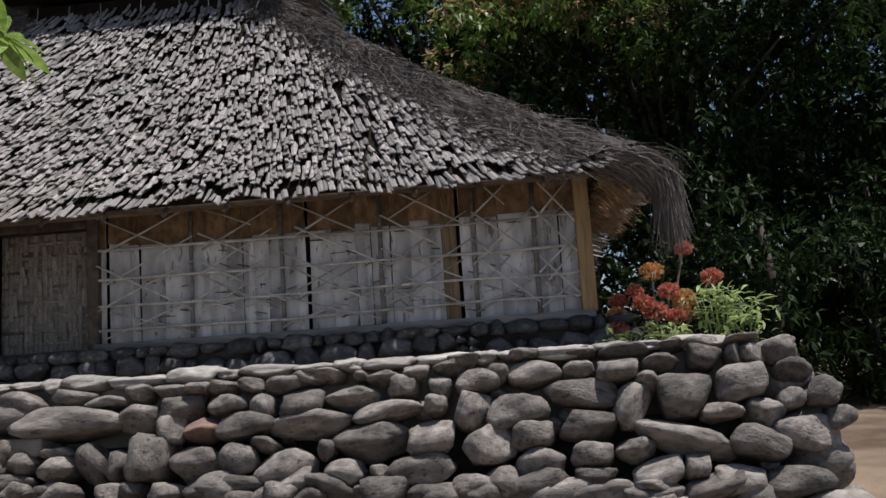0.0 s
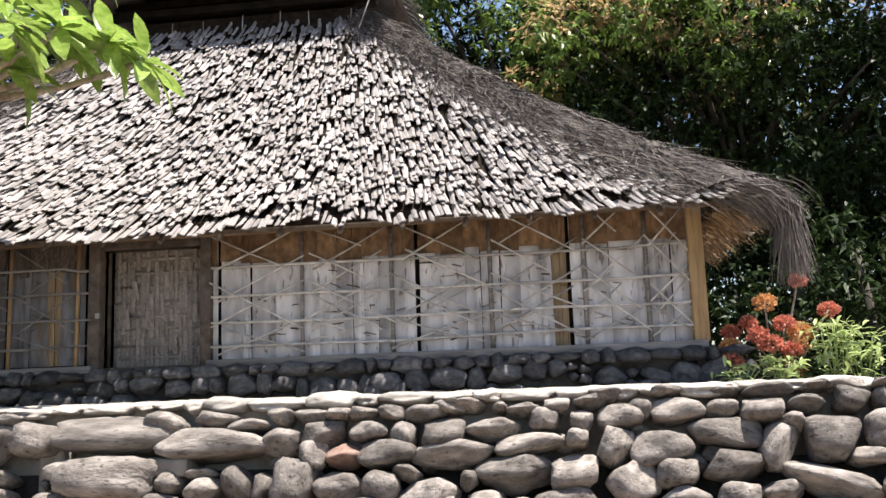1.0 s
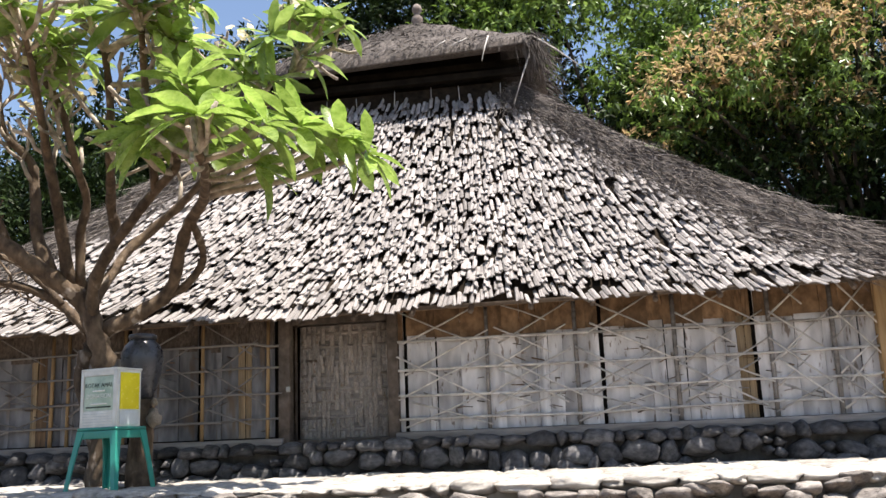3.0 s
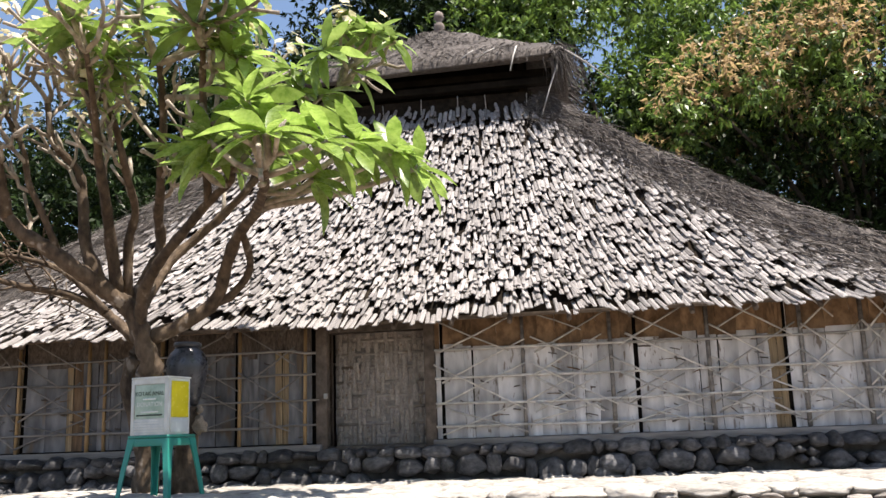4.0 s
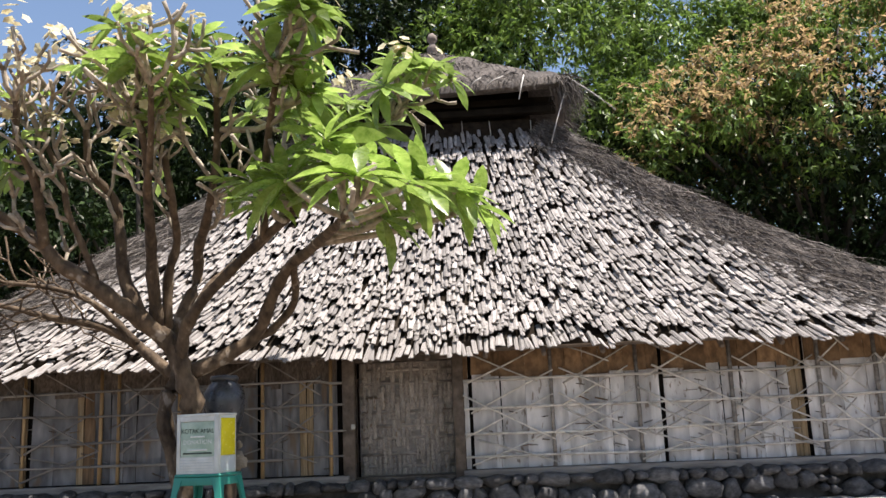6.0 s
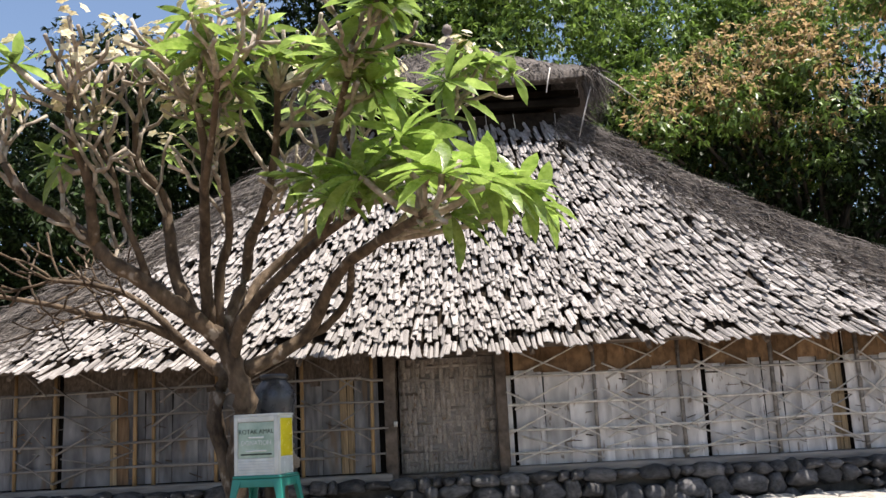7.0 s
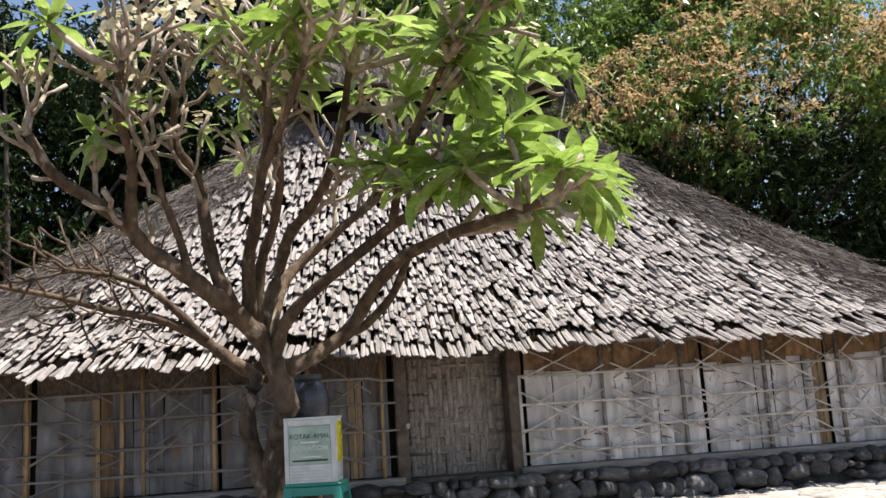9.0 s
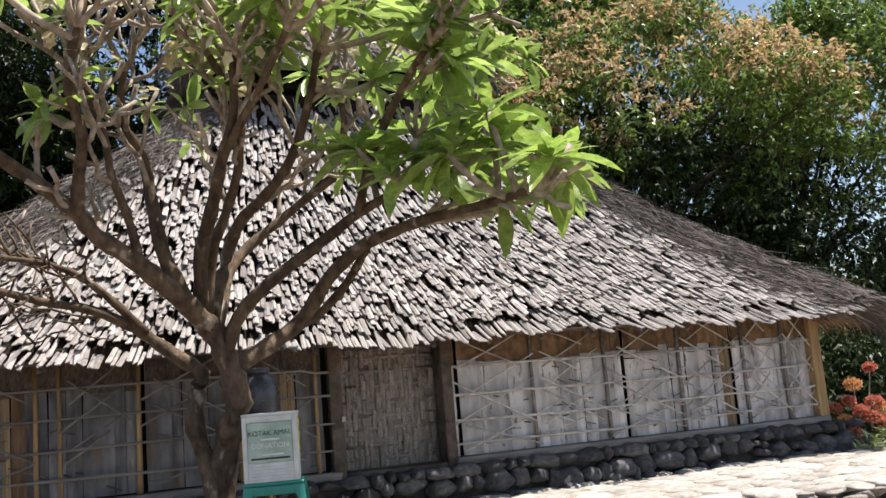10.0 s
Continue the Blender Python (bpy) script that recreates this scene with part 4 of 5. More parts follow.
def build_door():
    rnd = random.Random(2)
    y = WY + 0.26
    door = part("door", boxed(DOOR_L + 0.02, DOOR_R - 0.02, y, y + 0.03, 1.97, 3.26), M_SILL, HOUSE, "closed low door of woven grey bamboo", smooth=False)
    cols = 19
    mesh = [strip_mesh("splint", M_WEAVE, 50 + s, 0.006) for s in range(5)]
    cw = (DOOR_R - DOOR_L - 0.1) / cols
    for i in range(cols):
        x, z, front = DOOR_L + 0.05 + cw * (i + 0.5), 2.0, i % 2
        while z < 3.2:
            h = min((0.17 if front else 0.13) * rnd.uniform(0.85, 1.2), 3.26 - z)
            m = Matrix.Translation((x + rnd.uniform(-0.003, 0.003), y - 0.012 - 0.01 * front + rnd.uniform(-0.004, 0.004), z - 0.012)) @ Matrix.Rotation(rnd.gauss(0, 0.025), 4, "Y") @ Matrix.Rotation(rnd.gauss(0, 0.12), 4, "X") @ Matrix.Diagonal((cw * rnd.uniform(0.84, 1.02), 1, h * (1.12 if front else 1.0), 1))
            part("splint", mesh[rnd.randrange(5)], None, door, m=m)
            z, front = z + h, 1 - front
    for j in range(8):
        z = 2.07 + 0.155 * j + rnd.uniform(-0.015, 0.015)
        part("cross_splint", boxed(DOOR_L + 0.04, DOOR_R - 0.04, y - 0.02, y - 0.013, z - 0.016, z + 0.016), M_WEAVE, door)
    for x0, x1 in ((DOOR_L - 0.13, DOOR_L), (DOOR_R - 0.03, DOOR_R + 0.09)):
        part("door_post", boxed(x0, x1, WY - 0.04, WY + 0.24, 1.93, 3.4, 0.012), M_WOOD, HOUSE, "dark door post")
    part("threshold", boxed(DOOR_L, DOOR_R, WY - 0.02, WY + 0.3, 1.93, 1.975, 0.01), M_WOOD, HOUSE, "dark timber threshold")
    part("lintel", boxed(DOOR_L - 0.1, DOOR_R + 0.08, WY + 0.02, WY + 0.24, 3.24, 3.34, 0.01), M_WOOD, HOUSE)
    part("padlock", boxed(DOOR_L - 0.03, DOOR_L + 0.015, WY - 0.075, WY - 0.045, 2.5, 2.56, 0.008), M_BRASS, door, "small bright padlock")


build_door()


# ---- stool, donation box and jar under the tree ----
YAW = Matrix.Rotation(radians(-14.5), 4, "Z")


def build_stool():
    st = thing("plastic_stool", "teal plastic stool with four splayed legs on the terrace", "stool")
    st.matrix_basis = Matrix.Translation((-5.54, 7.23, TERRACE)) @ YAW
    h = 0.575
    seat = boxed(-0.235, 0.235, -0.19, 0.19, h - 0.03, h, 0.014)
    part("seat", seat, M_TEAL, st)
    for x0, x1, y0, y1 in ((-0.23, 0.23, -0.188, -0.172), (-0.23, 0.23, 0.172, 0.188), (-0.232, -0.216, -0.17, 0.17), (0.216, 0.232, -0.17, 0.17)):
        part("apron", boxed(x0, x1, y0, y1, h - 0.1, h - 0.032, 0.004), M_TEAL, st)
    for sx in (-1, 1):
        for sy in (-1, 1):
            b = Batch()
            rows = []
            for k, (z, w, off) in enumerate(((h - 0.03, 0.085, 0.0), (h - 0.16, 0.06, 0.016), (0.25, 0.052, 0.04), (0.0, 0.045, 0.07))):
                cx, cy = sx * (0.232 + off), sy * (0.188 + off)
                rows.append([(cx, cy, z), (cx - sx * w, cy, z), (cx - sx * w, cy - sy * 0.012, z), (cx - sx * 0.012, cy - sy * 0.012, z), (cx - sx * 0.012, cy - sy * w, z), (cx, cy - sy * w, z)])
            v = [p for r in rows for p in r]
            f = [(i * 6 + k, i * 6 + (k + 1) % 6, i * 6 + 6 + (k + 1) % 6, i * 6 + 6 + k) for i in range(3) for k in range(6)]
            b.add(v, f + [tuple(range(18, 24))])
            part("leg", b, M_TEAL, st, smooth=False)


build_stool()


def lettering(text, size, at, material, parent, name="lettering", label=""):
    cu = bpy.data.curves.new(name, "FONT")
    cu.body, cu.size, cu.align_x, cu.align_y, cu.extrude = text, size, "CENTER", "CENTER", 0.001
    tmp = bpy.data.objects.new(name, cu)
    scene.collection.objects.link(tmp)
    me = bpy.data.meshes.new_from_object(tmp)
    bpy.data.objects.remove(tmp)
    me.materials.clear()
    me.materials.append(material)
    part(name, me, None, parent, label, m=Matrix.Translation(at) @ Matrix.Rotation(math.pi / 2, 4, "X"))


def build_donation_box():
    bx = thing("donation_box", "white donation box with green sign and yellow side panel", "donation box")
    bx.matrix_basis = Matrix.Translation((-5.555, 7.23, TERRACE + 0.575)) @ YAW @ Matrix.Diagonal((0.93, 0.95, 0.97, 1))
    part("body", boxed(-0.225, 0.225, -0.155, 0.16, 0.0, 0.525, 0.008), M_BOX, bx)
    part("lid", boxed(-0.232, 0.232, -0.172, 0.168, 0.525, 0.545, 0.006), M_BOX, bx)
    for x0, x1, z0, z1 in ((-0.228, -0.19, 0.0, 0.524), (0.19, 0.228, 0.0, 0.524), (-0.189, 0.189, 0.475, 0.524), (-0.189, 0.189, 0.0, 0.15)):
        part("frame_board", boxed(x0, x1, -0.172, -0.156, z0, z1, 0.003), M_BOX, bx)
    sign = part("sign", boxed(-0.186, 0.186, -0.164, -0.157, 0.153, 0.472, 0.002), M_PANEL, bx, "pale green printed sign")
    lettering("KOTAK AMAL", 0.058, (0, -0.166, 0.385), M_INK, sign, label="dark green capital letters")
    lettering("DONATION", 0.058, (0, -0.166, 0.285), M_WHITE, sign, label="white capital letters")
    for k, (w, z) in enumerate(((0.16, 0.335), (0.22, 0.215), (0.32, 0.185))):
        part("text_bar", boxed(-w / 2, w / 2, -0.167, -0.165, z - 0.007, z + 0.007), M_WHITE if k < 2 else M_INK, sign)
    for k in range(5):
        part("groove", boxed(-0.185, 0.185, -0.1745, -0.173, 0.022 + 0.025 * k, 0.026 + 0.025 * k), M_CLEAR, bx)
    part("side_panel", boxed(0.2255, 0.234, -0.12, 0.13, 0.16, 0.5, 0.003), M_YELLOW, bx, "bright yellow acrylic side panel")
    part("side_window", boxed(0.2255, 0.232, -0.12, 0.13, 0.02, 0.15, 0.003), M_CLEAR, bx, "scuffed clear plastic strip")
    part("corner_strip", boxed(0.2255, 0.238, -0.168, -0.13, 0.0, 0.523, 0.003), M_BOX, bx)


build_donation_box()


def build_jar():
    jar = thing("clay_jar", "dark glazed clay water jar with a flat lid on a stump", "jar", (-5.58, 7.82, 2.43))
    part("body", lathe([(0.09, 0), (0.115, 0.02), (0.15, 0.12), (0.192, 0.27), (0.208, 0.38), (0.2, 0.46), (0.165, 0.53), (0.128, 0.565), (0.125, 0.585)], 28), M_JAR, jar)
    part("lid", lathe([(0.13, 0.585), (0.138, 0.595), (0.138, 0.622), (0.126, 0.635), (0.03, 0.638)], 28), M_JAR, jar)
    stump = thing("wooden_stump", "rough dark wooden stump holding a clay jar", "stump", (-5.58, 7.82, TERRACE))
    b = Batch()
    tube(b, [(0.03, 0, 0), (0, 0, 0.2), (0.01, 0.01, 0.5), (0, 0, 0.845)], [0.15, 0.12, 0.11, 0.12], 12, 0.08)
    part("post", b, M_BARK, stump)
    rag = stone_mesh("sacking", M_RAG, 91, 2.2, 3, 0.45)
    for x, y, z, w, h in ((-5.42, 7.78, 2.24, 0.13, 0.16), (-5.42, 7.78, 2.39, 0.05, 0.07)):
        ob = new("sacking", rag)
        ob.matrix_basis = Matrix.Translation((x, y, z)) @ Matrix.Diagonal((w, 0.1, h, 1))
        tagged(ob, "crumpled tan sacking tied to the wooden stump", "sacking")


build_jar()


# ---- frangipani tree ----
def leaf_shape(seed):
    """A long pointed leaf, one unit long from the origin along y, folded at the midrib and drooping."""
    r = random.Random(seed)
    b = Batch()
    v, f = [], []
    droop, fold = r.uniform(0.14, 0.4), r.uniform(0.15, 0.45)
    wid = (0.012, 0.07, 0.112, 0.124, 0.09, 0.0)
    for i, w in enumerate(wid):
        y = i / 5
        z = -droop * y * y
        v += [(-w, y, z + w * fold), (0, y, z), (w, y, z + w * fold)]
    for i in range(5):
        k = 3 * i
        f += [(k, k + 1, k + 4, k + 3), (k + 1, k + 2, k + 5, k + 4)]
    b.add(v, f)
    return b


def aim(p, d, spin=0.0):
    """A pose at p whose y axis runs along d."""
    d = Vector(d).normalized()
    up = Vector((0, 0, 1))
    x = d.cross(up)
    x = (x if x.length > 0.05 else Vector((1, 0, 0))).normalized()
    z = x.cross(d)
    return Matrix.Translation(p) @ Matrix((x, d, z)).transposed().to_4x4() @ Matrix.Rotation(spin, 4, "Y")


def build_frangipani():
    rnd = random.Random(17)
    tree = thing("frangipani_tree", "frangipani tree with bare forking limbs and big green leaf whorls", "tree")
    for pts, r0, r1 in (
            ([(-5.92, 7.7, TERRACE - 0.05), (-5.9, 7.66, 2.2), (-5.83, 7.56, 2.56), (-5.77, 7.43, 2.8), (-5.81, 7.39, 2.98), (-5.89, 7.37, 3.22), (-6.03, 7.3, 3.46)], 0.14, 0.1),
            ([(-5.9, 7.72, TERRACE - 0.05), (-5.97, 7.66, 2.1), (-6.1, 7.62, 2.6), (-6.08, 7.64, 2.9), (-6.02, 7.7, 3.05), (-6.14, 7.76, 3.16)], 0.1, 0.065)):
        t = Batch()
        line = curve_pts(pts, 4)
        tube(t, line, [0.86 * (r0 + (r1 - r0) * k / (len(line) - 1)) * (1 + 0.14 * math.sin(k * 1.7)) for k in range(len(line))], 12, 0.12)
        part("trunk", t, M_BARK, tree, "knobbly grey-brown trunk")
    # each limb: radius at its foot and tip, how leafy its twigs are, its line
    limbs = [
        (0.06, 0.02, 0.0, (-6.12, 7.75, 3.13), (-6.37, 7.8, 3.33), (-6.55, 7.8, 3.47), (-6.88, 7.72, 3.63), (-7.25, 7.6, 3.7), (-7.6, 7.45, 3.8), (-8.1, 7.2, 3.9)),
        (0.042, 0.018, 0.0, (-6.46, 7.78, 3.42), (-6.71, 7.74, 3.69), (-6.95, 7.64, 3.89), (-7.2, 7.4, 3.97), (-7.5, 7.2, 4.0)),
        (0.09, 0.04, 0.5, (-6.0, 7.3, 3.42), (-6.23, 7.12, 3.63), (-6.4, 7.01, 3.77), (-6.61, 6.92, 3.94), (-6.82, 6.85, 4.08), (-6.97, 6.8, 4.26), (-7.22, 6.72, 4.46), (-7.5, 6.6, 4.66), (-7.66, 6.55, 4.95)),
        (0.055, 0.028, 0.7, (-6.95, 6.8, 4.24), (-6.93, 6.66, 4.5), (-6.9, 6.5, 4.75), (-6.98, 6.3, 5.1), (-6.9, 6.1, 5.4)),
        (0.068, 0.03, 0.5, (-6.18, 7.16, 3.62), (-6.34, 7.14, 4.0), (-6.41, 7.18, 4.42), (-6.46, 7.15, 4.75), (-6.62, 6.95, 5.0), (-6.6, 6.8, 5.35)),
        (0.036, 0.024, 0.3, (-6.52, 6.95, 3.92), (-6.61, 6.83, 4.25), (-6.71, 6.74, 4.53), (-6.76, 6.7, 4.85), (-6.9, 6.6, 5.2)),
        (0.066, 0.028, 0.6, (-6.06, 7.28, 3.5), (-6.05, 7.09, 3.99), (-5.97, 6.83, 4.33), (-5.92, 6.61, 4.61), (-5.85, 6.4, 4.9), (-5.86, 6.15, 5.3)),
        (0.05, 0.026, 0.6, (-6.0, 7.36, 3.5), (-5.95, 7.25, 4.01), (-5.84, 7.15, 4.3), (-5.77, 6.8, 4.62), (-5.8, 6.6, 5.05), (-6.0, 6.5, 5.4)),
        (0.062, 0.028, 0.7, (-5.98, 7.38, 3.4), (-5.8, 7.6, 4.0), (-5.7, 7.35, 4.27), (-5.53, 7.04, 4.43), (-5.37, 6.73, 4.65), (-5.25, 6.5, 5.05), (-5.2, 6.3, 5.4)),
        (0.056, 0.028, 0.7, (-5.92, 7.42, 3.3), (-5.77, 7.75, 3.88), (-5.55, 7.9, 4.16), (-5.2, 7.9, 4.44), (-4.9, 7.8, 4.7), (-4.7, 7.6, 5.1), (-4.75, 7.4, 5.4)),
        (0.062, 0.03, 0.8, (-5.86, 7.36, 3.2), (-5.76, 7.2, 3.48), (-5.5, 7.0, 3.74), (-5.16, 6.8, 3.98), (-4.87, 6.66, 4.19), (-4.6, 6.5, 4.33), (-4.5, 6.25, 4.45)),
        (0.078, 0.032, 0.9, (-5.8, 7.45, 3.08), (-5.49, 7.56, 3.24), (-5.18, 7.58, 3.45), (-4.97, 7.35, 3.78), (-4.76, 7.1, 3.98), (-4.52, 6.85, 4.08), (-4.3, 6.45, 4.11), (-4.08, 5.95, 4.1), (-3.92, 5.5, 4.1)),
        (0.045, 0.034, 0.0, (-5.24, 7.56, 3.4), (-5.05, 7.6, 3.47), (-4.8, 7.5, 3.72), (-4.7, 7.05, 3.98)),
        (0.04, 0.026, 0.9, (-4.87, 6.66, 4.19), (-4.8, 6.4, 4.6), (-4.65, 6.0, 5.0), (-4.52, 5.7, 5.25)),
        (0.036, 0.026, 0.9, (-5.2, 7.9, 4.44), (-4.7, 7.7, 4.8), (-4.15, 7.4, 5.15), (-3.8, 7.2, 5.4)),
        (0.034, 0.024, 0.9, (-5.92, 6.61, 4.61), (-5.7, 6.1, 5.0), (-5.55, 5.7, 5.3)),
    ]
    bare = (0, 1)
    tips = []

    def grow(batch, p, d, r, depth, up):
        ln = rnd.uniform(0.16, 0.3)
        d = (d + Vector((rnd.gauss(0, 0.14), rnd.gauss(0, 0.14), rnd.uniform(0.05, 0.25) * up))).normalized()
        q = p + d * ln
        mid = p.lerp(q, 0.5) + Vector((rnd.gauss(0, 0.02), rnd.gauss(0, 0.02), -0.015))
        tube(batch, [p - d * r * 0.4, mid, q], [r, r * 0.86, r * 0.85 if depth else r * 1.0], 6, 0.06)
        if depth == 0 or q.z > 5.75:
            tips.append((q, d, r))
            return
        side = d.cross(Vector((rnd.uniform(-1, 1), rnd.uniform(-1, 1), rnd.uniform(-1, 1)))).normalized()
        n = 3 if rnd.random() < 0.25 else 2
        for k in range(n):
            turn = Matrix.Rotation(2 * math.pi * k / n + rnd.uniform(-0.4, 0.4), 3, d) @ side
            grow(batch, q, (d + turn * rnd.uniform(0.45, 0.8)).normalized(), r * 0.82, depth - 1, up)

    for i, (r0, r1, leafy, *pts) in enumerate(limbs):
        b = Batch()
        line = curve_pts(pts, 4)
        n = len(line)
        tube(b, line, [(r0 + (r1 - r0) * k / (n - 1)) * (1 + 0.08 * math.sin(k * 2.1 + i)) for k in range(n)], 8, 0.1)
        limb = part("limb", b, M_BARK, tree)
        tw = Batch()
        end = (line[-1] - line[-2]).normalized()
        up = 0.3 if i in bare else 1.0
        high = line[-1].z > 4.9
        if i != 12:
            for k in range(3):
                side = Matrix.Rotation(2.1 * k + rnd.random(), 3, end) @ end.orthogonal().normalized()
                grow(tw, line[-1], (end + side * 0.6).normalized(), 0.026 if i not in bare else 0.016, 2 if high else 1, up)
            for k in range(int(n * 0.45), n - 1, 2 if i in bare else 3):
                d = (line[k + 1] - line[k]).normalized()
                side = Matrix.Rotation(rnd.uniform(0, 6.28), 3, d) @ d.orthogonal().normalized()
                low = i in (10, 11)
                if low and k < n * 0.75:
                    continue
                grow(tw, line[k], (d * 0.6 + side * 0.8 + Vector((0, 0, 0.45 * up))).normalized(), 0.024 if i not in bare else 0.014, rnd.choice((1, 1, 2, 3)) if not low else 0, up)
            part("twig", tw, M_TWIG if i not in bare else M_BARK, limb, "stubby grey twig ends", kind="stuff")

    shapes = [leaf_shape(s) for s in range(10)]
    meshes = [s.mesh("leaf", M_LEAF) for s in shapes]
    crown, blossoms, made = Batch(), [], 0

    def whorl(q, d, n, size):
        """A rosette of long leaves round a twig's end: the young ones upright, the old ones hanging."""
        nonlocal made
        axis = (d + Vector((0, 0, 0.7))).normalized()
        for k in range(n):
            side = Matrix.Rotation(2.4 * k + rnd.uniform(-0.25, 0.25), 3, axis) @ axis.orthogonal().normalized()
            tilt = -0.3 + 1.35 * (k / n) ** 1.2 + rnd.uniform(-0.15, 0.15)
            dd = (axis * tilt + side).normalized()
            s = size * rnd.uniform(0.75, 1.12) * (1 - 0.25 * (k / n) ** 3)
            m = aim(q - d * rnd.uniform(-0.02, 0.06), dd, rnd.gauss(0, 0.3)) @ Matrix.Diagonal((s * 1.2, s, s, 1))
            j = rnd.randrange(10)
            if made < 300:
                part("leaf", meshes[j], None, tree, m=m)
                made += 1
            else:
                crown.add(shapes[j].v[0], shapes[j].f, m)

    # the full whorls at the sunny side of the crown, each on its own twig
    lines = [p for _, _, leafy, *pts in limbs if leafy for p in curve_pts(pts, 4)[6:]]
    for x, y, z, n, size in (
            (-4.52, 6.1, 4.52, 16, 0.46), (-4.03, 5.8, 4.51, 17, 0.48), (-3.82, 5.3, 4.3, 18, 0.5), (-3.4, 6.3, 4.52, 18, 0.5), (-3.15, 6.6, 4.5, 17, 0.48),
            (-3.78, 6.3, 4.22, 12, 0.44), (-4.22, 6.4, 4.5, 15, 0.44), (-4.74, 6.8, 4.74, 13, 0.4), (-2.98, 6.85, 4.42, 15, 0.46), (-3.5, 5.75, 4.36, 15, 0.46),
            (-4.92, 6.4, 4.64, 15, 0.44), (-4.45, 5.7, 4.42, 16, 0.45), (-4.72, 6.1, 4.36, 12, 0.42),
            (-4.3, 6.5, 4.84, 14, 0.42), (-3.88, 6.6, 4.74, 15, 0.44), (-4.12, 5.65, 4.72, 15, 0.44), (-3.55, 6.9, 4.6, 14, 0.44),
            (-5.64, 5.6, 5.5, 17, 0.44), (-6.09, 6.0, 5.62, 13, 0.38), (-5.18, 6.0, 5.58, 14, 0.4), (-4.81, 6.3, 5.72, 15, 0.42), (-4.56, 5.6, 5.38, 17, 0.46),
            (-4.36, 5.9, 5.24, 16, 0.44), (-4.68, 6.6, 5.27, 14, 0.4), (-3.64, 7.2, 5.56, 12, 0.4), (-5.1, 7.0, 5.47, 13, 0.36), (-5.53, 6.6, 5.48, 12, 0.36),
            (-7.05, 6.5, 5.58, 10, 0.32), (-7.13, 6.5, 4.9, 11, 0.36), (-7.45, 6.2, 5.72, 13, 0.38), (-5.36, 6.2, 5.9, 14, 0.4), (-4.35, 6.3, 5.75, 13, 0.36)):
        q = Vector((x, y, z))
        below = [p for p in lines if p.z < z - 0.06]
        root = min(below, key=lambda p: (p - q).length + 0.4 * abs(p.y - q.y))
        tw = Batch()
        tube(tw, curve_pts([root, root.lerp(q, 0.55) + Vector((0.02, 0, -0.06)), q], 2), [0.03, 0.029, 0.027, 0.025, 0.027], 7, 0.06)
        part("twig", tw, M_TWIG, tree, "stubby grey twig end")
        whorl(q, (q - root).normalized() * 0.8, n, size)
        if z > 5.2 and rnd.random() < 0.6:
            blossoms.append((q + Vector((0.05, -0.05, 0.12)), Vector((0, 0, 1))))
    tips.sort(key=lambda a: a[0].y)
    for q, d, r in tips:
        if q.z > 5.95 or r < 0.012:
            continue
        east = q.x > -6.1
        chance = 0.75 if q.x > -4.3 and q.z > 5.1 else (0.0 if q.z > 5.62 else 0.24) if q.z > 5.15 else ((0.22 if east else 0.26) if q.z > 4.6 else 0.0)
        if rnd.random() < chance:
            small = q.z < 5.15 or not east
            whorl(q, d, rnd.randint(4, 8) if small else rnd.randint(9, 14), rnd.uniform(0.2, 0.3) if small else rnd.uniform(0.3, 0.4))
        if q.z > 5.1 and rnd.random() < (0.24 if q.x < -5.6 else 0.2):
            blossoms.append((q + d * 0.09, d))
    part("crown", crown, M_LEAVES, tree, "whorls of long glossy green leaves", kind="stuff")
    for q, d in blossoms:
        b = Batch()
        for _ in range(rnd.randint(5, 9)):
            c = q + Vector((rnd.gauss(0, 0.07), rnd.gauss(0, 0.07), rnd.gauss(0.03, 0.05)))
            n = (c - q + d * 0.15).normalized()
            for k in range(5):
                side = Matrix.Rotation(2 * math.pi * k / 5, 3, n) @ n.orthogonal().normalized()
                w = n.cross(side) * 0.03
                b.add([c, c + side * 0.025 + w + n * 0.008, c + side * 0.055 + n * 0.004, c + side * 0.025 - w + n * 0.008], [(0, 1, 2, 3)])
        part("blossom", b, M_PETAL, tree, "cream and yellow blossom cluster", smooth=False)


build_frangipani()


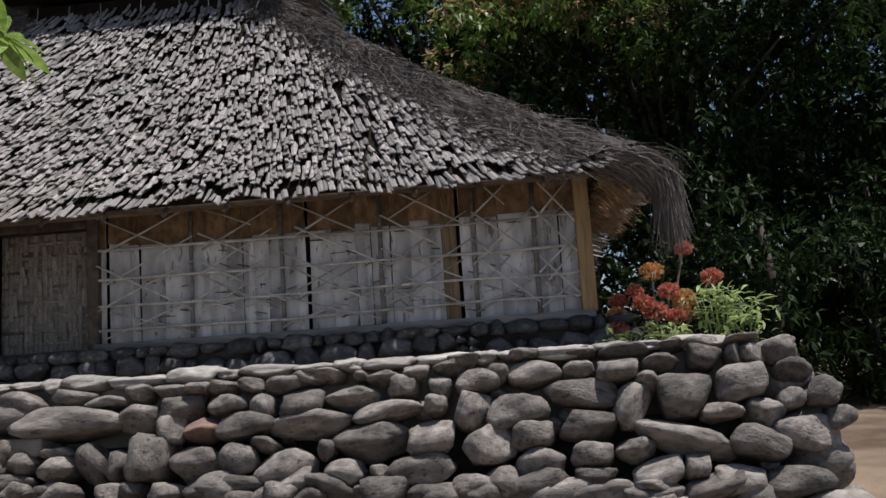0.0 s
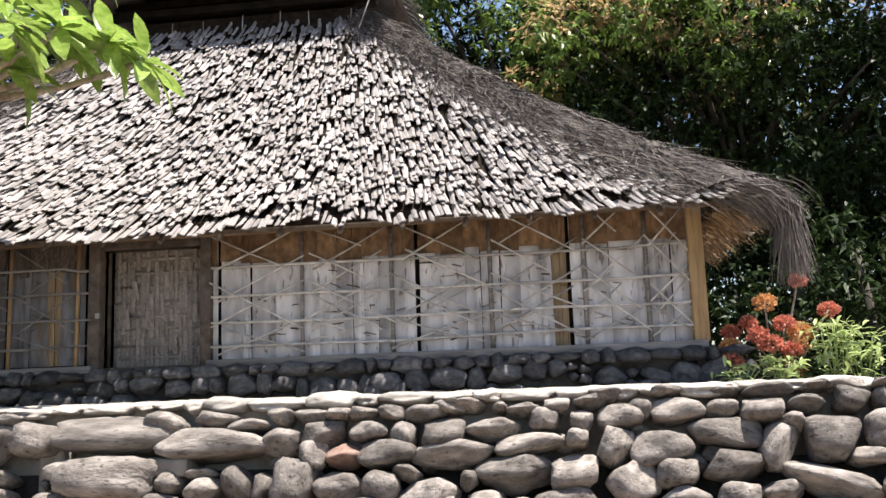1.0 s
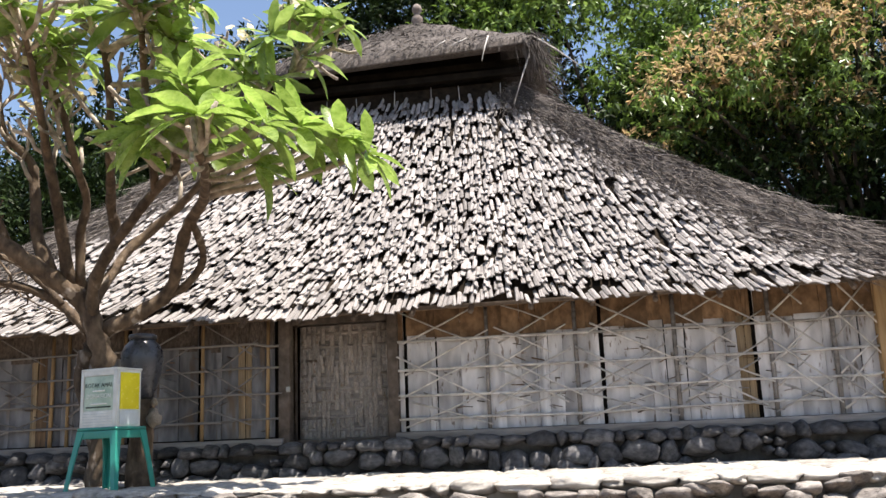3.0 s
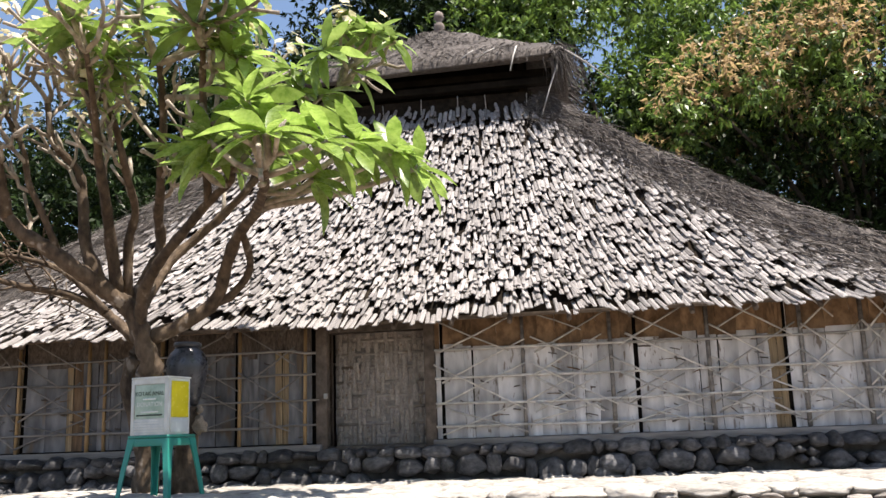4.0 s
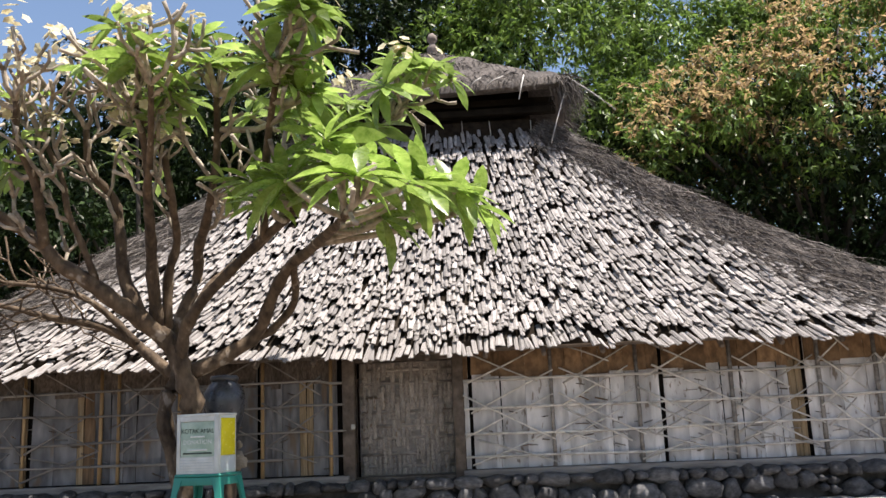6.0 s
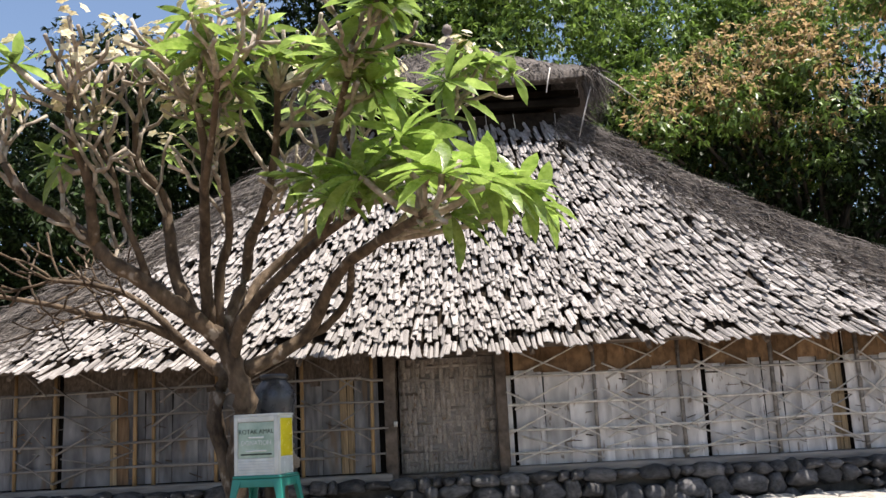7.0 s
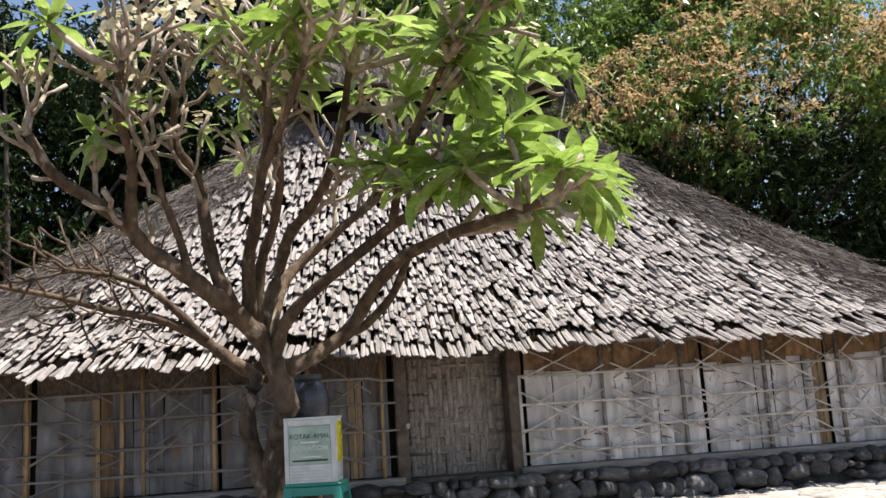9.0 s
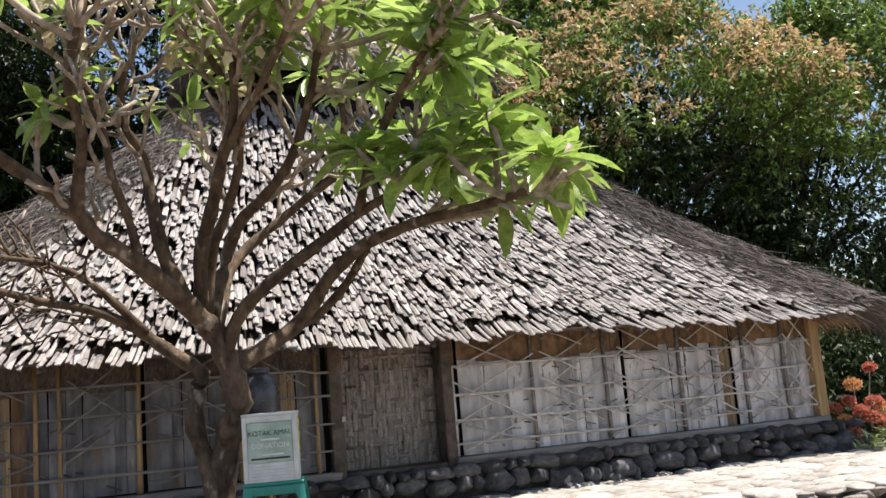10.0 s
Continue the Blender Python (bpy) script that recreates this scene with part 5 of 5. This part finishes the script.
# ---- flowering shrub at the end of the terrace ----
def build_shrub():
    rnd = random.Random(8)
    sh = thing("flowering_shrub", "shrub with coral-red and orange flower heads beside the stone plinth", "shrub", (2.35, 9.1, TERRACE))
    heads = ((-0.40, -0.1, 0.36), (0.33, 0.1, 0.98), (0.52, -0.15, 0.66), (0.0, 0.1, 0.78), (-0.2, 0.0, 0.58), (0.12, -0.1, 0.55), (0.3, 0.15, 0.34), (-0.05, -0.2, 0.36), (-0.35, 0.1, 0.5), (0.18, 0.0, 0.12), (-0.42, -0.2, 0.2), (-0.14, -0.12, 0.45), (0.26, -0.1, 0.46), (0.14, -0.2, 0.3))
    for i, (x, y, z) in enumerate(heads):
        s = Batch()
        tube(s, curve_pts([(x * 0.3, y * 0.3, 0), (x * 0.6, y * 0.7, z * 0.5), (x, y, z)], 3), [0.016 - 0.0012 * k for k in range(7)], 5)
        st = part("stem", s, M_TWIG, sh)
        b = Batch()
        rad = rnd.uniform(0.065, 0.105)
        for _ in range(380):
            d = Vector((rnd.gauss(0, 1), rnd.gauss(0, 1), rnd.gauss(0.25, 0.8))).normalized()
            c = Vector((x, y, z)) + Vector((d.x * 1.15, d.y * 1.15, d.z * 0.85)) * rad * rnd.uniform(0.55, 1.0)
            m = aim(c, (d + Vector((rnd.gauss(0, 0.5), rnd.gauss(0, 0.5), rnd.gauss(0, 0.5)))).normalized(), rnd.uniform(0, 6))
            b.add([(0, 0, 0), (0.015, 0.016, 0.004), (0, 0.033, 0), (-0.015, 0.016, 0.004)], [(0, 1, 2, 3)], m)
        part("flower_head", b, M_RED if i % 3 else M_ORANGE, st, smooth=False, kind="stuff")
    lf = Batch()
    for _ in range(420):
        x, y, z = rnd.gauss(0, 0.3), rnd.gauss(0, 0.15), abs(rnd.gauss(0.15, 0.2))
        m = aim((x, y, z), (rnd.gauss(0, 1), rnd.gauss(0, 1), rnd.uniform(-0.2, 0.9)), rnd.gauss(0, 0.4)) @ Matrix.Scale(rnd.uniform(0.07, 0.13), 4)
        lf.add(leaf_shape(1).v[0], leaf_shape(1).f, m)
    part("foliage", lf, M_WOODS, sh, kind="stuff")
    for cx, cy, hh, n in ((2.85, 8.75, 0.52, 150), (3.1, 8.9, 0.42, 120), (2.3, 8.6, 0.2, 70), (1.95, 8.6, 0.16, 50)):
        hb = thing("leafy_herb", "low yellow-green leafy plant at the terrace edge", "plant", (cx, cy, TERRACE), "plants at the terrace edge")
        b = Batch()
        for k in range(9):
            x, y = rnd.gauss(0, 0.1), rnd.gauss(0, 0.08)
            part("stem", cylinder_between((x * 0.4, y * 0.4, 0), (x, y, hh * rnd.uniform(0.7, 1)), 0.006, 0.004, 5), M_HERB, hb)
        for _ in range(n):
            z = hh * rnd.random() ** 0.7
            x, y = rnd.gauss(0, 0.13), rnd.gauss(0, 0.1)
            m = aim((x, y, z), (rnd.gauss(0, 1), rnd.gauss(0, 1), rnd.uniform(0, 1.3)), rnd.gauss(0, 0.4)) @ Matrix.Scale(rnd.uniform(0.09, 0.16), 4)
            b.add(leaf_shape(2).v[0], leaf_shape(2).f, m)
        part("leaves", b, M_HERB, hb, kind="stuff")


build_shrub()


# ---- trees behind the house ----
def leaf_cloud(name, clumps, per, leaf, material, parent, seed, label="", side=0):
    """Sprigs of pointed leaves on the outside of uneven clumps; each clump is a centre and a radius."""
    g = np.random.default_rng(seed)
    cs = []
    for i, (c, r) in enumerate(clumps):
        n = int(per * r * r / 6)
        d = g.normal(size=(n, 3))
        d /= np.linalg.norm(d, axis=1)[:, None]
        rad = r * (0.5 + 0.55 * g.random(n) ** 0.6) * (1 + 0.3 * np.sin(d[:, 0] * 5 + r * 9) * np.cos(d[:, 2] * 4 + i))
        p = np.array(c) + d * rad[:, None] * np.array((1, 1, 0.75))
        if side:
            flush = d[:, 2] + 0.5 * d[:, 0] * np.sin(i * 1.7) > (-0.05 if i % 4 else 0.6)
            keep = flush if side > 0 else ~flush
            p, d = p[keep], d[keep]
        cs.append((p, d))
    p, d = np.repeat(np.concatenate([a for a, _ in cs]), 6, 0), np.repeat(np.concatenate([b for _, b in cs]), 6, 0)
    n = len(p)
    a = g.normal(size=(n, 3)) + d * 0.7 + np.array((0, 0, -0.3))
    a /= np.linalg.norm(a, axis=1)[:, None]
    up = d * 0.6 + g.normal(size=(n, 3)) * 0.3 + np.array((0, 0, 0.8))
    b = np.cross(up, a)
    b /= np.linalg.norm(b, axis=1)[:, None]
    nor = np.cross(a, b)
    s = leaf * (0.55 + 0.75 * g.random(n))[:, None]
    tip = p + a * s - np.array((0, 0, 0.16)) * s
    v = np.stack([p, p + a * s * 0.45 + b * s * 0.19 + nor * s * 0.05, tip, p + a * s * 0.45 - b * s * 0.19 + nor * s * 0.05], 1).reshape(-1, 3)
    me = bpy.data.meshes.new(name)
    me.vertices.add(4 * n)
    me.vertices.foreach_set("co", v.ravel())
    me.loops.add(4 * n)
    me.loops.foreach_set("vertex_index", np.arange(4 * n, dtype=np.int32))
    me.polygons.add(n)
    me.polygons.foreach_set("loop_start", np.arange(0, 4 * n, 4, dtype=np.int32))
    me.materials.append(material)
    me.update(calc_edges=True)
    return part(name, me, None, parent, label, kind="stuff")


def crown_clumps(rnd, centre, radii, n, size, dome=False):
    """Clumps on an uneven crown; a dome keeps to the upper, sunlit shell, which widens downwards."""
    out = []
    for _ in range(n):
        d = Vector((rnd.gauss(0, 1), rnd.gauss(0, 1), rnd.gauss(0, 1))).normalized()
        k = rnd.uniform(0.6, 1.05)
        if dome:
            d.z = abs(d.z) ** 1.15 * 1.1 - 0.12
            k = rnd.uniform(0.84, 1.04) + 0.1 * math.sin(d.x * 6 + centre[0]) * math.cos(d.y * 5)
        out.append(((centre[0] + d.x * radii[0] * k, centre[1] + d.y * radii[1] * k, centre[2] + d.z * radii[2] * k), size * rnd.uniform(0.65, 1.3)))
    return out


def build_tree(name, label, at, trunk_h, lean, crowns, seed, group="trees behind the house", trunk_r=0.3):
    """crowns: centre, radii, number of clumps, clump size, leaves per square metre, leaf length, material."""
    rnd = random.Random(seed)
    x, y = at
    z = ground_height(x, y) - 0.1
    tree = thing(name, label, "tree", (0, 0, 0), group)
    b = Batch()
    top = Vector((x + lean, y, z + trunk_h))
    tube(b, curve_pts([(x, y, z), (x + lean * 0.3, y + 0.1, z + trunk_h * 0.4), top], 4), [trunk_r * (1.25 - 0.08 * k) for k in range(9)], 10, 0.08)
    part("trunk", b, M_TRUNK, tree)
    for centre, radii, n, size, per, leaf, mat in crowns:
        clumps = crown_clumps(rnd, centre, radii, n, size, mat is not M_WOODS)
        for c, r in clumps[:9]:
            lb = Batch()
            tube(lb, curve_pts([top - Vector((0, 0, 0.3)), top.lerp(Vector(c), 0.5) + Vector((0, 0, 0.3)), c], 3), [trunk_r * 0.3 * (1 - 0.13 * k) for k in range(7)], 6, 0.08)
            part("limb", lb, M_TRUNK, tree)
        if mat is M_FLUSH:
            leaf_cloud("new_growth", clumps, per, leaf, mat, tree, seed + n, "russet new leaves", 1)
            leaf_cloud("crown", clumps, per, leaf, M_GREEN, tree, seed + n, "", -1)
        else:
            leaf_cloud("crown", clumps, per, leaf, mat, tree, seed + n)


def build_trees():
    build_tree("mango_tree", "broad mango tree with russet new leaves over dark green", (4.6, 19.5), 4.0, 0.0, [
        ((6.4, 18.6, 8.3), (4.9, 4.2, 3.5), 112, 0.74, 820, 0.15, M_FLUSH),
        ((2.3, 18.8, 7.4), (2.5, 3.0, 3.2), 40, 0.68, 820, 0.15, M_FLUSH),
        # inner and lower crowns, in foliage coloured near black for shade
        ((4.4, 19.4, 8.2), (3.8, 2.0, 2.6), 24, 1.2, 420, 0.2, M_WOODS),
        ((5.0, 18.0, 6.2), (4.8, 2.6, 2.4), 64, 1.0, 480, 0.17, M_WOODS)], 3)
    build_tree("green_tree", "tall leafy tree with fresh green crown", (-0.5, 23.0), 6.0, 0.3, [
        ((-1.2, 22.2, 9.6), (4.2, 4.2, 5.2), 70, 0.95, 700, 0.18, M_GREEN),
        ((-0.2, 23.4, 8.0), (4.0, 2.2, 3.4), 34, 1.2, 400, 0.2, M_WOODS)], 5)
    # whole crown in the shade-coloured foliage
    build_tree("green_tree", "tall leafy tree behind the thatched roof, shade put into its green", (-5.2, 24.0), 6.0, -0.3, [
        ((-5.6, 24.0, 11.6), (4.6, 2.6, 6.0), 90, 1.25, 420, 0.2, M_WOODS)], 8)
    build_tree("green_tree", "leafy green tree in full sun beside the mango tree", (12.6, 21.5), 4.0, 0.2, [
        ((13.2, 19.6, 8.6), (3.2, 3.4, 5.0), 80, 0.85, 700, 0.18, M_GREEN),
        ((9.4, 17.2, 6.6), (2.4, 2.4, 2.6), 26, 0.7, 520, 0.17, M_GREEN),
        # undersides of the green trees take the shade-coloured foliage
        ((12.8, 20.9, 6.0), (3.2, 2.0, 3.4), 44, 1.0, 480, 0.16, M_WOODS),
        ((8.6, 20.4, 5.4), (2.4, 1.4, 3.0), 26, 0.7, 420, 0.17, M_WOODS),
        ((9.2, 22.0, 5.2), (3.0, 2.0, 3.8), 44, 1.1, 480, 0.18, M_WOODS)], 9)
    build_tree("green_tree", "leafy dark green tree behind the mango tree", (8.0, 26.0), 6.0, 0.2, [
        ((9.0, 26.0, 13.0), (5.6, 2.4, 3.8), 64, 1.2, 560, 0.19, M_GREEN)], 29)
    # dim wood to the west: its shade is put into the leaf colour
    build_tree("green_tree", "leafy tree coloured as in deep shade, with gaps of sky", (-12.2, 21.0), 4.0, 0.4, [
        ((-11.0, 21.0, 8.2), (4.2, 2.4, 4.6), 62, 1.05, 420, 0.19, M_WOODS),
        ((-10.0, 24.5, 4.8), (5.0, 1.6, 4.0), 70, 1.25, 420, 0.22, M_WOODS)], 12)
    build_tree("green_tree", "leafy tree coloured as in deep shade, with gaps of sky", (-17.5, 20.0), 4.0, 0.2, [
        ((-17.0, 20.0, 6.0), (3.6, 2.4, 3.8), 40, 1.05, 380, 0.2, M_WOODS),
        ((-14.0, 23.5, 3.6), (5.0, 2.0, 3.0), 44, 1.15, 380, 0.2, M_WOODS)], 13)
    build_tree("green_tree", "tall dense tree in the wood behind the house, shade in its colour", (-12.4, 26.5), 6.0, 0.2, [
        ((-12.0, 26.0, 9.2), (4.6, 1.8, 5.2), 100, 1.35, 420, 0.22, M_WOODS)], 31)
    build_tree("green_tree", "tall dense tree in the wood behind the house, shade in its colour", (-19.4, 27.5), 6.0, 0.2, [
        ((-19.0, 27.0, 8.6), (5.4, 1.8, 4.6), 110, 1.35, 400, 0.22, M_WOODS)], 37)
    build_tree("green_tree", "tall green tree between the roof and the mango tree", (3.2, 26.5), 6.0, 0.2, [
        ((3.2, 25.4, 10.0), (3.4, 3.0, 6.0), 54, 1.05, 620, 0.19, M_GREEN)], 33)
    # added tree, outside the view, only to cast shade on the bushes
    build_tree("green_tree", "unseen tree added to shade the growth past the house end", (17.2, 12.4), 11.4, -0.6, [
        ((14.2, 12.4, 13.8), (3.3, 2.6, 1.3), 50, 0.95, 460, 0.17, M_WOODS)], 41)
    # lower growth beyond the end of the house, shade put into its leaf colour
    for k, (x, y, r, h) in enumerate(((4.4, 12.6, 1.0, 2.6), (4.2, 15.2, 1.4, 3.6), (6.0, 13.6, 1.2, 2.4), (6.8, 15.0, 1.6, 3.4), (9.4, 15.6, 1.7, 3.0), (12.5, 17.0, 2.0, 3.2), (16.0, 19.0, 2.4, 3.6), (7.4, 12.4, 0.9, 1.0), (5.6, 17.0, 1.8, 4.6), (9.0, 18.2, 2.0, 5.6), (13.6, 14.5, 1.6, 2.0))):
        bush = thing("bush", "dense green bush coloured for the deep shade of trees", "bush", (0, 0, 0), "shaded bushes")
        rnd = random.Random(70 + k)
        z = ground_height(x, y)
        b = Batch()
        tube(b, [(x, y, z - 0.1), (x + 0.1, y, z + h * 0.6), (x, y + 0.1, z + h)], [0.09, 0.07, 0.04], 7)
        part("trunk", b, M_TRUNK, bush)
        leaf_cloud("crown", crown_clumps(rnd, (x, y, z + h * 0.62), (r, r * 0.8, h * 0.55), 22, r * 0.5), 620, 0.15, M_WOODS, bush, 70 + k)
    # far wood, its deep shade carried by the foliage colour
    rnd = random.Random(50)
    clumps = []
    for k in range(40):
        x = -46 + k * 2.6
        y = 33 + rnd.uniform(-2, 4)
        top = 9.6 + 2.2 * math.sin(k * 0.9) + rnd.uniform(-1, 1.5) - (2.6 if x < -14 else 0) - (2.0 if x > 9 else 0)
        z = 0.5
        while z < top:
            clumps.append(((x + rnd.uniform(-1.2, 1.2), y + rnd.uniform(-1.5, 1.5), z + rnd.uniform(0, 1)), rnd.uniform(1.3, 2.2)))
            z += 1.7
    wood = thing("far_wood", "belt of trees closing the distance, deep shade in their green", "wood", kind="stuff")
    leaf_cloud("crown", clumps, 170, 0.36, M_WOODS, wood, 51)
    tk = Batch()
    for k in range(30):
        x = -40 + k * 2.8 + rnd.uniform(-1, 1)
        tube(tk, [(x, 33.5, 0), (x + rnd.uniform(-0.6, 0.6), 33.5, 6)], [0.25, 0.15], 6)
    part("trunks", tk, M_TRUNK, wood, kind="stuff")


build_trees()


# ---- flagstones of the terrace ----
def build_flagstones():
    rnd = random.Random(61)
    kinds = [stone_mesh("flagstone", M_FLAG, 80 + s, 3.2, 2, 0.16) for s in range(8)]
    y = 6.75
    made = 0
    while y < 8.95 and made < 300:
        d = rnd.uniform(0.26, 0.4)
        x = -7.6
        while x < 3.2:
            w = rnd.uniform(0.26, 0.6)
            edge = WALL_X + (y - WALL_Y) * 0.27 - 0.25
            if x + w < edge and made < 300:
                m = Matrix.Translation((x + w / 2, y + rnd.uniform(-0.04, 0.04) + d / 2, TERRACE - 0.004)) @ Matrix.Rotation(rnd.uniform(-0.25, 0.25), 4, "Z") @ Matrix.Diagonal((w * 0.93, d * 0.95, rnd.uniform(0.05, 0.085), 1))
                part("flagstone", kinds[rnd.randrange(8)], None, PAVEMENT, m=m)
                made += 1
            x += w
        y += d


build_flagstones()
